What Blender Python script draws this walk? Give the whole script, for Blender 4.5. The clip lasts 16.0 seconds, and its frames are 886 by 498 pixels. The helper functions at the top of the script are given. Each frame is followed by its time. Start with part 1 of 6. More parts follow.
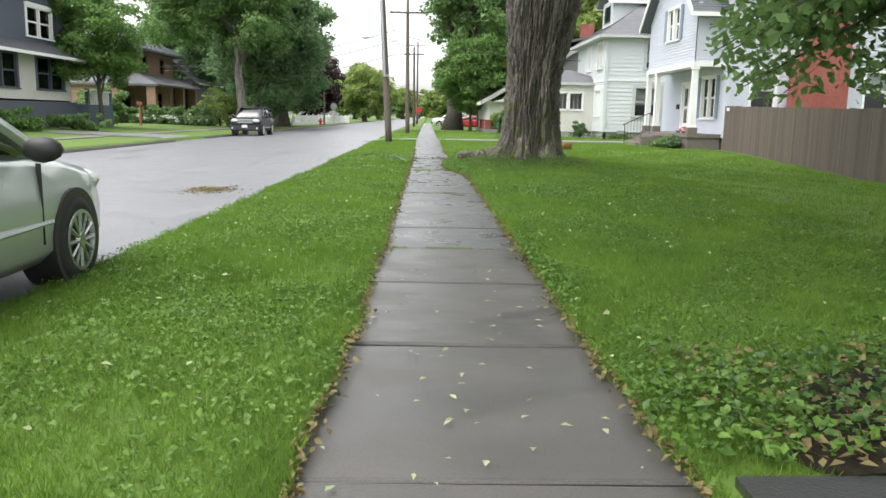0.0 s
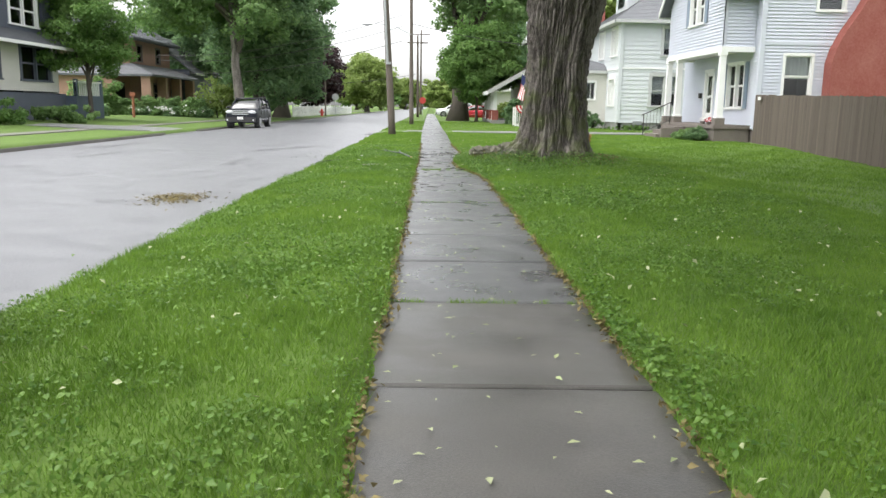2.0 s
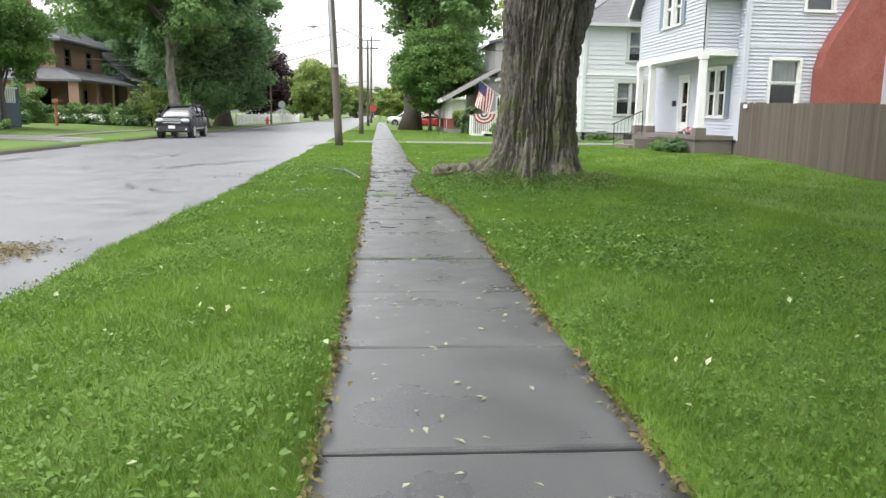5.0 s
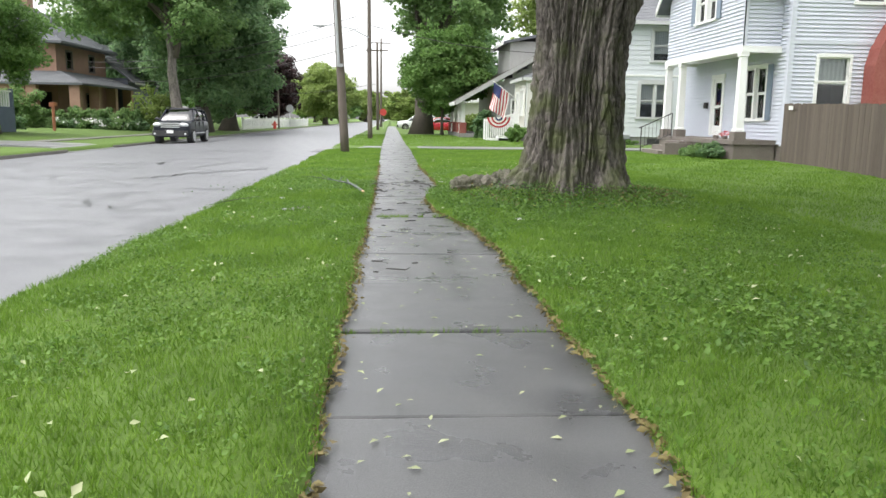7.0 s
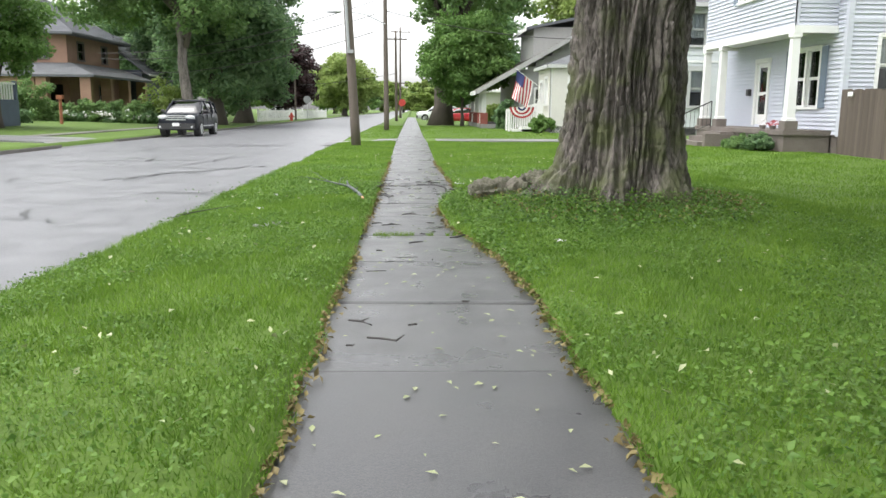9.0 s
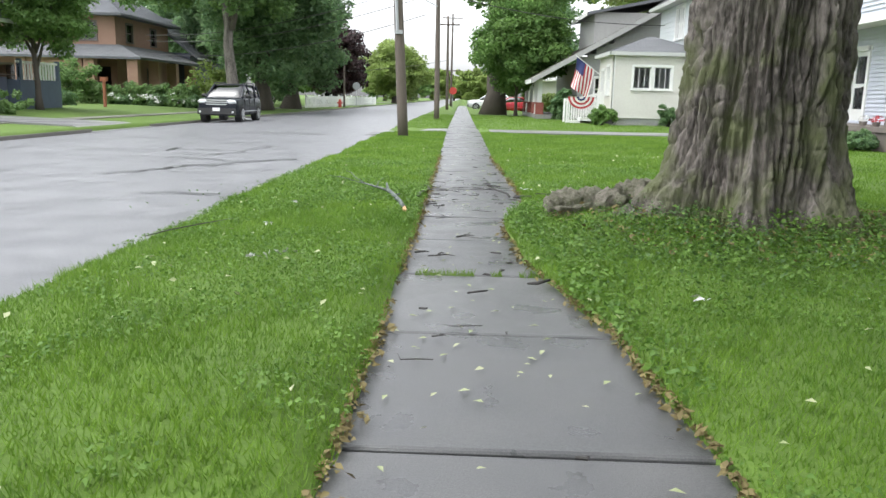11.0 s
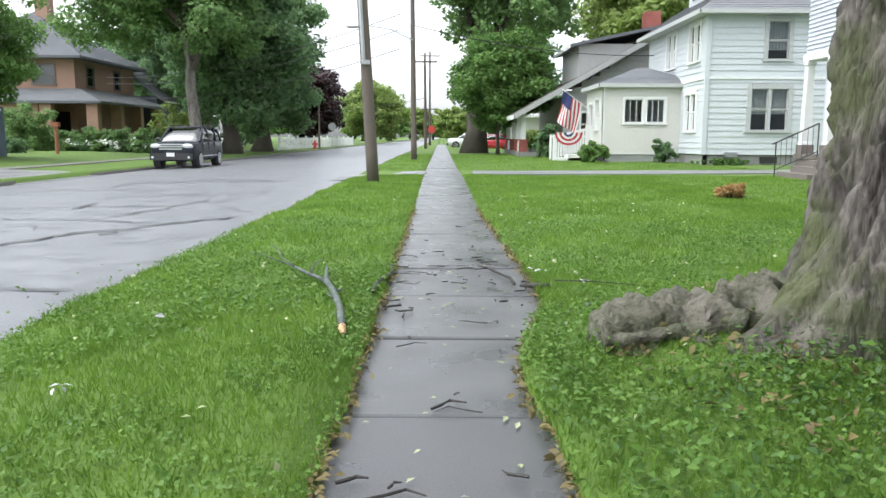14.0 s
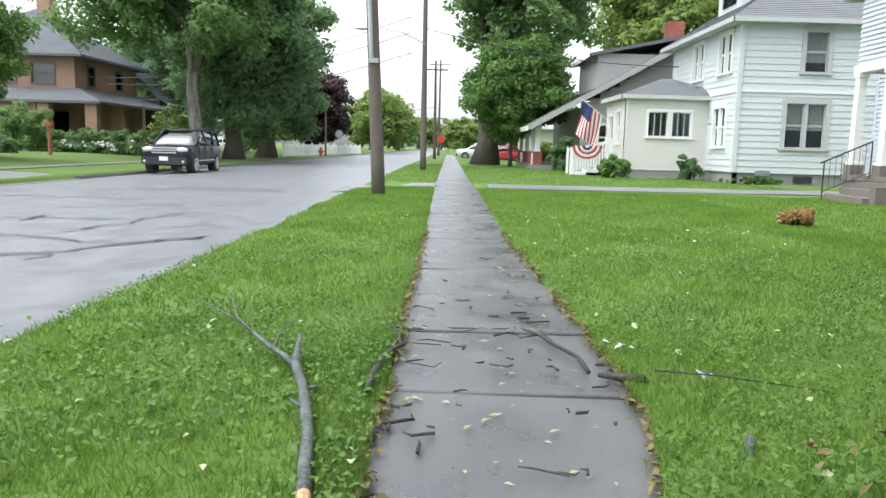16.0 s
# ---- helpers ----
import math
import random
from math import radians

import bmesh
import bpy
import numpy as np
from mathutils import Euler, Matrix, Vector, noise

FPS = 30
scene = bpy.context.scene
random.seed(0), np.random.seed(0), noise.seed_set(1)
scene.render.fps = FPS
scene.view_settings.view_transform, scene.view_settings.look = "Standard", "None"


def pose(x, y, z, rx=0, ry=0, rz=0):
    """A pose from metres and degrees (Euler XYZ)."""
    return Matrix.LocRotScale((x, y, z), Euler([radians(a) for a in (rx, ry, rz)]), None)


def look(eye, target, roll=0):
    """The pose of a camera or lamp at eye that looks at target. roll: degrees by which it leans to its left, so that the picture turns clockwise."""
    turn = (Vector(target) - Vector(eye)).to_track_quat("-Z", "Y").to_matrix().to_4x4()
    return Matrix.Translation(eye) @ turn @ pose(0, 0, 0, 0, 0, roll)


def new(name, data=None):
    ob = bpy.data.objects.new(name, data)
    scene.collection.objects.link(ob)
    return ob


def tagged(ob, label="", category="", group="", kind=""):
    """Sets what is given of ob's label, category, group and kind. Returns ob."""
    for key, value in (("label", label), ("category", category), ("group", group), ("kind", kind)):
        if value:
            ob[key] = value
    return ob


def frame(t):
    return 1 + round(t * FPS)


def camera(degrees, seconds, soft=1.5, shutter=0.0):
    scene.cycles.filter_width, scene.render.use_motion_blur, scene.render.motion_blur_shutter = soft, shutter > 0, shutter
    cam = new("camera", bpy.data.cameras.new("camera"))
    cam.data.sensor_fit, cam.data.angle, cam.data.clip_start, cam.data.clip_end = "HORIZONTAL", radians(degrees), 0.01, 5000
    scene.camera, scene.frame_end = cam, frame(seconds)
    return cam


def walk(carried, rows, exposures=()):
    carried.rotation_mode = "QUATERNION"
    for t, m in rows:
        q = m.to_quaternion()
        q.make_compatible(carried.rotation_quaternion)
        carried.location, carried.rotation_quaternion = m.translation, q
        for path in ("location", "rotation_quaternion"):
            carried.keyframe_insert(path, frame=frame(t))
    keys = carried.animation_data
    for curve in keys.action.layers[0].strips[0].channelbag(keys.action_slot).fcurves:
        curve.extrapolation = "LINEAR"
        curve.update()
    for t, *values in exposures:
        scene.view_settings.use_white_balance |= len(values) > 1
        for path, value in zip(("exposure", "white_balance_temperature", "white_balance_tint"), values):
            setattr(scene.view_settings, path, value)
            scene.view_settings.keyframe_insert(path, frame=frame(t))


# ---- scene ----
PATH = [
    (0, (-0.228, 0.058, 1.193), (-0.182, 2.029, 0.859), 1.1),
    (0.5, (-0.218, 0.557, 1.212), (-0.177, 2.527, 0.864), 0.7),
    (1, (-0.247, 1.174, 1.212), (-0.103, 3.138, 0.863), 0.3),
    (1.5, (-0.273, 1.745, 1.204), (-0.151, 3.709, 0.846), 0.4),
    (2, (-0.358, 2.361, 1.206), (-0.32, 4.328, 0.848), 0.9),
    (2.5, (-0.356, 2.942, 1.178), (-0.232, 4.906, 0.823), 0.7),
    (3, (-0.401, 3.498, 1.165), (-0.318, 5.465, 0.815), 0.4),
    (3.5, (-0.36, 4.109, 1.149), (-0.188, 6.07, 0.796), 0.6),
    (4, (-0.366, 4.688, 1.164), (-0.208, 6.651, 0.82), 0.8),
    (4.5, (-0.363, 5.237, 1.179), (-0.198, 7.2, 0.837), 0.8),
    (5, (-0.381, 5.78, 1.204), (-0.221, 7.745, 0.868), 1.0),
    (5.2, (-0.415, 6.031, 1.174), (-0.271, 8.001, 0.858), 1.0),
    (7.3, (-0.309, 8.393, 1.168), (-0.178, 10.362, 0.841), 0.8),
    (7.5, (-0.251, 8.592, 1.141), (-0.134, 10.562, 0.816), 0.3),
    (8, (-0.21, 9.115, 1.139), (-0.053, 11.081, 0.813), 0.5),
    (8.5, (-0.192, 9.641, 1.156), (-0.133, 11.61, 0.812), 0.6),
    (9, (-0.155, 10.23, 1.164), (-0.075, 12.197, 0.814), 0.5),
    (9.5, (-0.13, 10.755, 1.182), (-0.078, 12.723, 0.828), 0.8),
    (9.7, (-0.149, 10.982, 1.15), (-0.156, 12.947, 0.777), 1.4),
    (11.8, (-0.27, 13.278, 1.124), (-0.327, 15.241, 0.744), 1.2),
    (12, (-0.276, 13.446, 1.101), (-0.341, 15.41, 0.727), 1.1),
    (12.5, (-0.276, 14.086, 1.095), (-0.258, 16.061, 0.783), 0.7),
    (13, (-0.259, 14.604, 1.113), (-0.264, 16.582, 0.818), 0.3),
    (13.5, (-0.258, 15.186, 1.118), (-0.266, 17.164, 0.823), 0.2),
    (14, (-0.217, 15.719, 1.134), (-0.212, 17.699, 0.85), 0.2),
    (14.5, (-0.242, 16.283, 1.129), (-0.243, 18.264, 0.857), 0.3),
    (15, (-0.255, 16.806, 1.112), (-0.221, 18.788, 0.848), 0.7),
    (15.5, (-0.344, 17.307, 1.102), (-0.412, 19.289, 0.843), 1.7),
    (16, (-0.373, 17.827, 1.099), (-0.381, 19.81, 0.841), 1.6),
]
cam = camera(59.0, 16.0)
walk(cam, [(t, look(eye, to, lean)) for t, eye, to, lean in PATH], exposures=[(0, 1.65, 6500, 10), (9.5, 1.65, 6500, 10), (12.5, 1.65, 6150, 9), (16, 1.65, 6150, 9)])

# ---- light: an overcast day ----
world = bpy.data.worlds.new("overcast")
scene.world = world
world.use_nodes = True
wn = world.node_tree
bg = wn.nodes["Background"]
sky = wn.nodes.new("ShaderNodeTexSky")
sky.sky_type = 'NISHITA'
sky.sun_disc = False
sky.sun_elevation = radians(66)
sky.sun_rotation = radians(247)
sky.air_density, sky.dust_density, sky.ozone_density = 1.0, 3.0, 1.0
grey = wn.nodes.new("ShaderNodeHueSaturation")
grey.inputs["Saturation"].default_value = 0.12
wn.links.new(sky.outputs[0], grey.inputs["Color"])
wn.links.new(grey.outputs[0], bg.inputs[0])
bg.inputs[1].default_value = 0.15
sun_data = bpy.data.lights.new("sun", 'SUN')
sun_data.energy, sun_data.angle, sun_data.color = 0.6, radians(70), (1.0, 0.97, 0.92)
sun = new("sun", sun_data)
sun.matrix_world = look((-14, -6, 34), (0, 0, 0))

# ---- small tools ----
rng = np.random.default_rng(7)


def part(name, bm, material, parent=None, label="", smooth=False):
    me = bpy.data.meshes.new(name)
    bmesh.ops.recalc_face_normals(bm, faces=bm.faces)
    bm.to_mesh(me)
    bm.free()
    return link(name, me, material, parent, label, smooth)


def link(name, me, material, parent=None, label="", smooth=False):
    if material is not None and not me.materials:
        me.materials.append(material)
    if smooth:
        me.polygons.foreach_set("use_smooth", [True] * len(me.polygons))
    ob = new(name, me)
    if parent is not None:
        ob.parent = parent
        if parent.data is None:
            ob.matrix_parent_inverse = Matrix.Translation(-parent.location)
    return tagged(ob, label)


def thing(name, at, label, category, group="", kind=""):
    ob = new(name)
    ob.empty_display_size = 0.2
    ob.location = at
    return tagged(ob, label, category, group, kind)


def box(bm, a, b):
    x0, y0, z0 = a
    x1, y1, z1 = b
    v = [bm.verts.new(p) for p in ((x0, y0, z0), (x1, y0, z0), (x1, y1, z0), (x0, y1, z0), (x0, y0, z1), (x1, y0, z1), (x1, y1, z1), (x0, y1, z1))]
    for f in ((0, 3, 2, 1), (4, 5, 6, 7), (0, 1, 5, 4), (1, 2, 6, 5), (2, 3, 7, 6), (3, 0, 4, 7)):
        bm.faces.new([v[i] for i in f])


def boxes(*pairs):
    bm = bmesh.new()
    for a, b in pairs:
        box(bm, a, b)
    return bm


def prism(bm, poly, d):
    """A flat polygon pushed along d."""
    d = Vector(d)
    lo = [bm.verts.new(p) for p in poly]
    hi = [bm.verts.new(Vector(p) + d) for p in poly]
    bm.faces.new(lo)
    bm.faces.new(hi[::-1])
    for i in range(len(lo)):
        j = (i + 1) % len(lo)
        bm.faces.new((lo[i], hi[i], hi[j], lo[j]))


def tube(bm, pts, radii, n=8):
    """A tapered tube along points."""
    pts = [Vector(p) for p in pts]
    rings = []
    for i, p in enumerate(pts):
        d = (pts[min(i + 1, len(pts) - 1)] - pts[max(i - 1, 0)]).normalized()
        a = d.orthogonal().normalized() if abs(d.z) < 0.9 else Vector((1, 0, 0)).cross(d).normalized()
        b = d.cross(a)
        rings.append([bm.verts.new(p + (a * math.cos(2 * math.pi * k / n) + b * math.sin(2 * math.pi * k / n)) * radii[i]) for k in range(n)])
    for r0, r1 in zip(rings, rings[1:]):
        for k in range(n):
            bm.faces.new((r0[k], r0[(k + 1) % n], r1[(k + 1) % n], r1[k]))
    bm.faces.new(rings[0][::-1])
    bm.faces.new(rings[-1])


def loft(bm, rings, cap=True):
    vs = [[bm.verts.new(p) for p in r] for r in rings]
    n = len(vs[0])
    for r0, r1 in zip(vs, vs[1:]):
        for k in range(n):
            bm.faces.new((r0[k], r0[(k + 1) % n], r1[(k + 1) % n], r1[k]))
    if cap:
        bm.faces.new(vs[0][::-1])
        bm.faces.new(vs[-1])


def mesh_np(name, verts, faces):
    """A mesh from arrays: verts (n, 3), faces (m, k)."""
    me = bpy.data.meshes.new(name)
    me.vertices.add(len(verts))
    me.vertices.foreach_set("co", np.asarray(verts, dtype=np.float32).ravel())
    m, k = faces.shape
    me.loops.add(m * k)
    me.loops.foreach_set("vertex_index", faces.astype(np.int32).ravel())
    me.polygons.add(m)
    me.polygons.foreach_set("loop_start", np.arange(0, m * k, k, dtype=np.int32))
    me.update(calc_edges=True)
    return me


def wobble(x, y, f=1.0):
    """Smooth uneven numbers about 0, for arrays."""
    return (np.sin(x * 1.7 * f + 1.3) * np.cos(y * 1.3 * f + 0.4) + 0.5 * np.sin(x * 3.9 * f - y * 2.7 * f) + 0.3 * np.cos(y * 6.1 * f + x * 5.2 * f)) / 1.8


# ---- materials ----
def material(name, colour, rough=0.7, other=None, scale=6.0, fine=60.0, bump=0.15, metal=0.0, stain=0.5, spec=0.5, coat=0.0, stretch=(1, 1, 1), rough2=None, island=0.0, detail=6.0, depth=0.01, each=0.0):
    """Two colours mixed by a coarse and a fine noise, with fine relief."""
    m = bpy.data.materials.new(name)
    m.use_nodes = True
    nt = m.node_tree
    p = nt.nodes["Principled BSDF"]
    geo = nt.nodes.new("ShaderNodeNewGeometry")
    mp = nt.nodes.new("ShaderNodeMapping")
    mp.inputs["Scale"].default_value = stretch
    nt.links.new(geo.outputs["Position"], mp.inputs["Vector"])
    n1, n2 = nt.nodes.new("ShaderNodeTexNoise"), nt.nodes.new("ShaderNodeTexNoise")
    n1.inputs["Scale"].default_value, n2.inputs["Scale"].default_value = scale, fine
    n1.inputs["Detail"].default_value = n2.inputs["Detail"].default_value = detail
    for n in (n1, n2):
        nt.links.new(mp.outputs[0], n.inputs["Vector"])
    add = nt.nodes.new("ShaderNodeMath")
    add.operation = 'MULTIPLY_ADD'
    add.inputs[1].default_value = 0.5
    nt.links.new(n2.outputs[0], add.inputs[0])
    half = nt.nodes.new("ShaderNodeMath")
    half.operation = 'MULTIPLY'
    half.inputs[1].default_value = 0.5
    nt.links.new(n1.outputs[0], half.inputs[0])
    nt.links.new(half.outputs[0], add.inputs[2])
    ramp = nt.nodes.new("ShaderNodeMapRange")
    ramp.inputs[1].default_value, ramp.inputs[2].default_value = 0.5 - 0.2 / max(stain, 0.05) * 0.5, 0.5 + 0.2 / max(stain, 0.05) * 0.5
    nt.links.new(add.outputs[0], ramp.inputs[0])
    fac = ramp.outputs[0]
    if each:
        isl = nt.nodes.new("ShaderNodeMath")
        isl.operation = 'MULTIPLY_ADD'
        isl.inputs[1].default_value = each
        isl.use_clamp = True
        info = nt.nodes.new("ShaderNodeObjectInfo")
        nt.links.new(info.outputs["Random"], isl.inputs[0])
        sc = nt.nodes.new("ShaderNodeMath")
        sc.operation = 'MULTIPLY'
        sc.inputs[1].default_value = 1 - each
        nt.links.new(fac, sc.inputs[0])
        nt.links.new(sc.outputs[0], isl.inputs[2])
        fac = isl.outputs[0]
    if island:
        isl = nt.nodes.new("ShaderNodeMath")
        isl.operation = 'MULTIPLY_ADD'
        isl.inputs[1].default_value = island
        isl.use_clamp = True
        nt.links.new(geo.outputs["Random Per Island"], isl.inputs[0])
        sc = nt.nodes.new("ShaderNodeMath")
        sc.operation = 'MULTIPLY'
        sc.inputs[1].default_value = 1 - island
        nt.links.new(fac, sc.inputs[0])
        nt.links.new(sc.outputs[0], isl.inputs[2])
        fac = isl.outputs[0]
    mix = nt.nodes.new("ShaderNodeMix")
    mix.data_type = 'RGBA'
    other = other or tuple(c * 0.75 for c in colour)
    mix.inputs["A"].default_value, mix.inputs["B"].default_value = (*colour, 1), (*other, 1)
    nt.links.new(fac, mix.inputs["Factor"])
    nt.links.new(mix.outputs["Result"], p.inputs["Base Color"])
    p.inputs["Metallic"].default_value = metal
    p.inputs["Specular IOR Level"].default_value = spec
    p.inputs["Coat Weight"].default_value = coat
    if rough2 is None:
        p.inputs["Roughness"].default_value = rough
    else:
        rr = nt.nodes.new("ShaderNodeMapRange")
        rr.inputs[1].default_value, rr.inputs[2].default_value = 0.38, 0.62
        rr.inputs[3].default_value, rr.inputs[4].default_value = rough, rough2
        nt.links.new(n1.outputs[0], rr.inputs[0])
        nt.links.new(rr.outputs[0], p.inputs["Roughness"])
    if bump:
        b = nt.nodes.new("ShaderNodeBump")
        b.inputs["Strength"].default_value, b.inputs["Distance"].default_value = bump, depth
        nt.links.new(n2.outputs[0], b.inputs["Height"])
        nt.links.new(b.outputs[0], p.inputs["Normal"])
    return m


def leaf_material(name, dark, light, through_light=0.35, rough=0.45, scale=0.5):
    """Leaves: colour by leaf and by clump, some light passes through."""
    m = material(name, dark, rough, light, scale=scale, fine=9.0, bump=0.0, stain=0.8, island=0.45, detail=2.0, spec=0.3)
    nt = m.node_tree
    p = nt.nodes["Principled BSDF"]
    out = nt.nodes["Material Output"]
    tr = nt.nodes.new("ShaderNodeBsdfTranslucent")
    src = p.inputs["Base Color"].links[0].from_socket
    nt.links.new(src, tr.inputs["Color"])
    mx = nt.nodes.new("ShaderNodeMixShader")
    mx.inputs[0].default_value = through_light
    nt.links.new(p.outputs[0], mx.inputs[1])
    nt.links.new(tr.outputs[0], mx.inputs[2])
    nt.links.new(mx.outputs[0], out.inputs["Surface"])
    return m


def glass_material(name, tint=(0.85, 0.88, 0.88), ior=1.6):
    m = bpy.data.materials.new(name)
    m.use_nodes = True
    nt = m.node_tree
    nt.nodes.remove(nt.nodes["Principled BSDF"])
    gl, tr, mx, fr = (nt.nodes.new("ShaderNode" + k) for k in ("BsdfGlossy", "BsdfTransparent", "MixShader", "Fresnel"))
    gl.inputs["Roughness"].default_value = 0.03
    tr.inputs["Color"].default_value = (*tint, 1)
    fr.inputs["IOR"].default_value = ior
    nt.links.new(fr.outputs[0], mx.inputs[0])
    nt.links.new(tr.outputs[0], mx.inputs[1])
    nt.links.new(gl.outputs[0], mx.inputs[2])
    nt.links.new(mx.outputs[0], nt.nodes["Material Output"].inputs["Surface"])
    return m


M_soil = material("lawn sward", (0.10, 0.175, 0.018), 0.9, (0.06, 0.11, 0.014), scale=1.2, fine=40, bump=0.6)
M_grass = leaf_material("grass", (0.068, 0.15, 0.016), (0.205, 0.335, 0.045), 0.38, 0.5, 0.9)
M_weed = leaf_material("weed leaves", (0.055, 0.13, 0.018), (0.17, 0.29, 0.055), 0.32, 0.45, 2.0)
M_road = material("wet asphalt", (0.12, 0.121, 0.13), 0.36, (0.20, 0.202, 0.212), scale=2.5, fine=60, bump=0.7, stain=0.9, rough2=0.46, depth=0.008, spec=0.5)
M_tar = material("tar crack", (0.02, 0.02, 0.021), 0.3, (0.035, 0.035, 0.035), bump=0.2)
M_drive = material("driveway asphalt", (0.13, 0.13, 0.135), 0.35, (0.19, 0.19, 0.19), scale=0.8, fine=80, bump=0.4, rough2=0.6)
M_kerb = material("kerb stone", (0.20, 0.19, 0.17), 0.7, (0.12, 0.115, 0.10), scale=2, fine=50, bump=0.4)
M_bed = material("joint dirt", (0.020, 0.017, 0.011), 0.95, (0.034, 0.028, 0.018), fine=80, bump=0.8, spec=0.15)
M_slab = material("wet concrete", (0.055, 0.056, 0.059), 0.26, (0.13, 0.13, 0.131), scale=2.2, fine=150, bump=0.45, stain=0.85, rough2=0.44, depth=0.003, each=0.22, detail=9)
M_slab_old = material("worn brushed concrete", (0.050, 0.0475, 0.044), 0.28, (0.115, 0.109, 0.10), scale=2.6, fine=170, bump=0.5, stain=0.85, rough2=0.5, depth=0.003, each=0.2, detail=9, stretch=(0.6, 1, 1))
M_bark = material("grey bark", (0.23, 0.205, 0.185), 0.85, (0.06, 0.053, 0.045), scale=5, fine=38, bump=0.9, stain=0.9, stretch=(1, 1, 0.22), depth=0.03)
def bark_with_moss(name):
    """Grey furrowed bark, greener and darker with moss in irregular patches that gather near the foot."""
    m = material(name, (0.185, 0.163, 0.146), 0.85, (0.045, 0.038, 0.033), scale=6, fine=40, bump=0.9, stain=1.0, stretch=(1, 1, 0.3), depth=0.03)
    nt = m.node_tree
    p = nt.nodes["Principled BSDF"]
    src = p.inputs["Base Color"].links[0].from_socket
    geo = nt.nodes.new("ShaderNodeNewGeometry")
    sep = nt.nodes.new("ShaderNodeSeparateXYZ")
    nt.links.new(geo.outputs["Position"], sep.inputs[0])
    n = nt.nodes.new("ShaderNodeTexNoise")
    n.inputs["Scale"].default_value, n.inputs["Detail"].default_value = 2.6, 8
    nt.links.new(geo.outputs["Position"], n.inputs["Vector"])
    foot = nt.nodes.new("ShaderNodeMapRange")
    foot.inputs[1].default_value, foot.inputs[2].default_value = 0.1, 3.2
    foot.inputs[3].default_value, foot.inputs[4].default_value = 0.13, -0.10
    nt.links.new(sep.outputs["Z"], foot.inputs[0])
    add = nt.nodes.new("ShaderNodeMath")
    nt.links.new(n.outputs[0], add.inputs[0])
    nt.links.new(foot.outputs[0], add.inputs[1])
    cut = nt.nodes.new("ShaderNodeMapRange")
    cut.inputs[1].default_value, cut.inputs[2].default_value = 0.5, 0.66
    cut.inputs[4].default_value = 0.8
    nt.links.new(add.outputs[0], cut.inputs[0])
    mix = nt.nodes.new("ShaderNodeMix")
    mix.data_type = 'RGBA'
    mix.inputs["B"].default_value = (0.085, 0.10, 0.035, 1)
    nt.links.new(cut.outputs[0], mix.inputs["Factor"])
    nt.links.new(src, mix.inputs["A"])
    nt.links.new(mix.outputs["Result"], p.inputs["Base Color"])
    return m


M_oldbark = bark_with_moss("old furrowed bark")
M_root = material("mossy root bark", (0.15, 0.135, 0.11), 0.9, (0.05, 0.06, 0.025), scale=4, fine=30, bump=1.0, stain=0.9, depth=0.03)
M_bark2 = material("dark bark", (0.12, 0.10, 0.085), 0.9, (0.07, 0.06, 0.05), scale=4, fine=30, bump=0.8, stretch=(1, 1, 0.25), depth=0.03)
M_ivy = leaf_material("ivy leaves", (0.030, 0.075, 0.016), (0.10, 0.185, 0.05), 0.25, 0.4, 2.5)
M_moss = material("moss", (0.06, 0.08, 0.018), 0.95, (0.10, 0.13, 0.02), scale=9, fine=70, bump=0.7)
M_pole = material("pole wood", (0.14, 0.115, 0.095), 0.85, (0.085, 0.07, 0.058), scale=4, fine=45, bump=0.5, stretch=(1, 1, 0.08))
M_iron = material("galvanised steel", (0.45, 0.46, 0.47), 0.45, (0.35, 0.36, 0.37), metal=0.7, bump=0.05)
M_black = material("black iron", (0.02, 0.02, 0.022), 0.45, (0.035, 0.03, 0.028), bump=0.1)
M_fence = material("weathered boards", (0.145, 0.115, 0.095), 0.85, (0.07, 0.055, 0.046), scale=3, fine=40, bump=0.5, stretch=(1, 1, 0.1), each=0.5)
M_lav = material("lavender siding", (0.56, 0.585, 0.66), 0.5, (0.50, 0.52, 0.59), scale=0.8, fine=12, bump=0.04, stain=0.5)
M_white = material("white siding", (0.60, 0.635, 0.65), 0.5, (0.545, 0.57, 0.58), scale=0.8, fine=12, bump=0.04, stain=0.5)
M_cream = material("cream siding", (0.66, 0.65, 0.60), 0.5, (0.58, 0.57, 0.52), scale=0.8, fine=12, bump=0.04)
M_trim = material("white paint", (0.80, 0.81, 0.80), 0.45, (0.72, 0.72, 0.70), scale=2, fine=25, bump=0.06, stain=0.4)
M_shut = material("blue grey shutter", (0.21, 0.26, 0.33), 0.5, (0.17, 0.21, 0.28), bump=0.05)
M_gshut = material("grey shutter", (0.38, 0.38, 0.37), 0.55, (0.30, 0.30, 0.29), bump=0.05)
M_pale = material("grey casing paint", (0.50, 0.51, 0.50), 0.55, (0.42, 0.43, 0.42), bump=0.05)
M_roof = material("grey shingles", (0.20, 0.205, 0.215), 0.8, (0.13, 0.135, 0.145), scale=1.5, fine=26, bump=0.5, island=0.35)
M_roofd = material("dark shingles", (0.12, 0.127, 0.14), 0.65, (0.075, 0.08, 0.09), scale=1.2, fine=24, bump=0.5, island=0.3)
M_mossroof = material("mossy shingles", (0.12, 0.10, 0.085), 0.85, (0.22, 0.22, 0.20), scale=3, fine=18, bump=0.6, island=0.4)
M_stone = material("foundation stone", (0.32, 0.32, 0.31), 0.85, (0.20, 0.20, 0.19), scale=3, fine=22, bump=0.7)
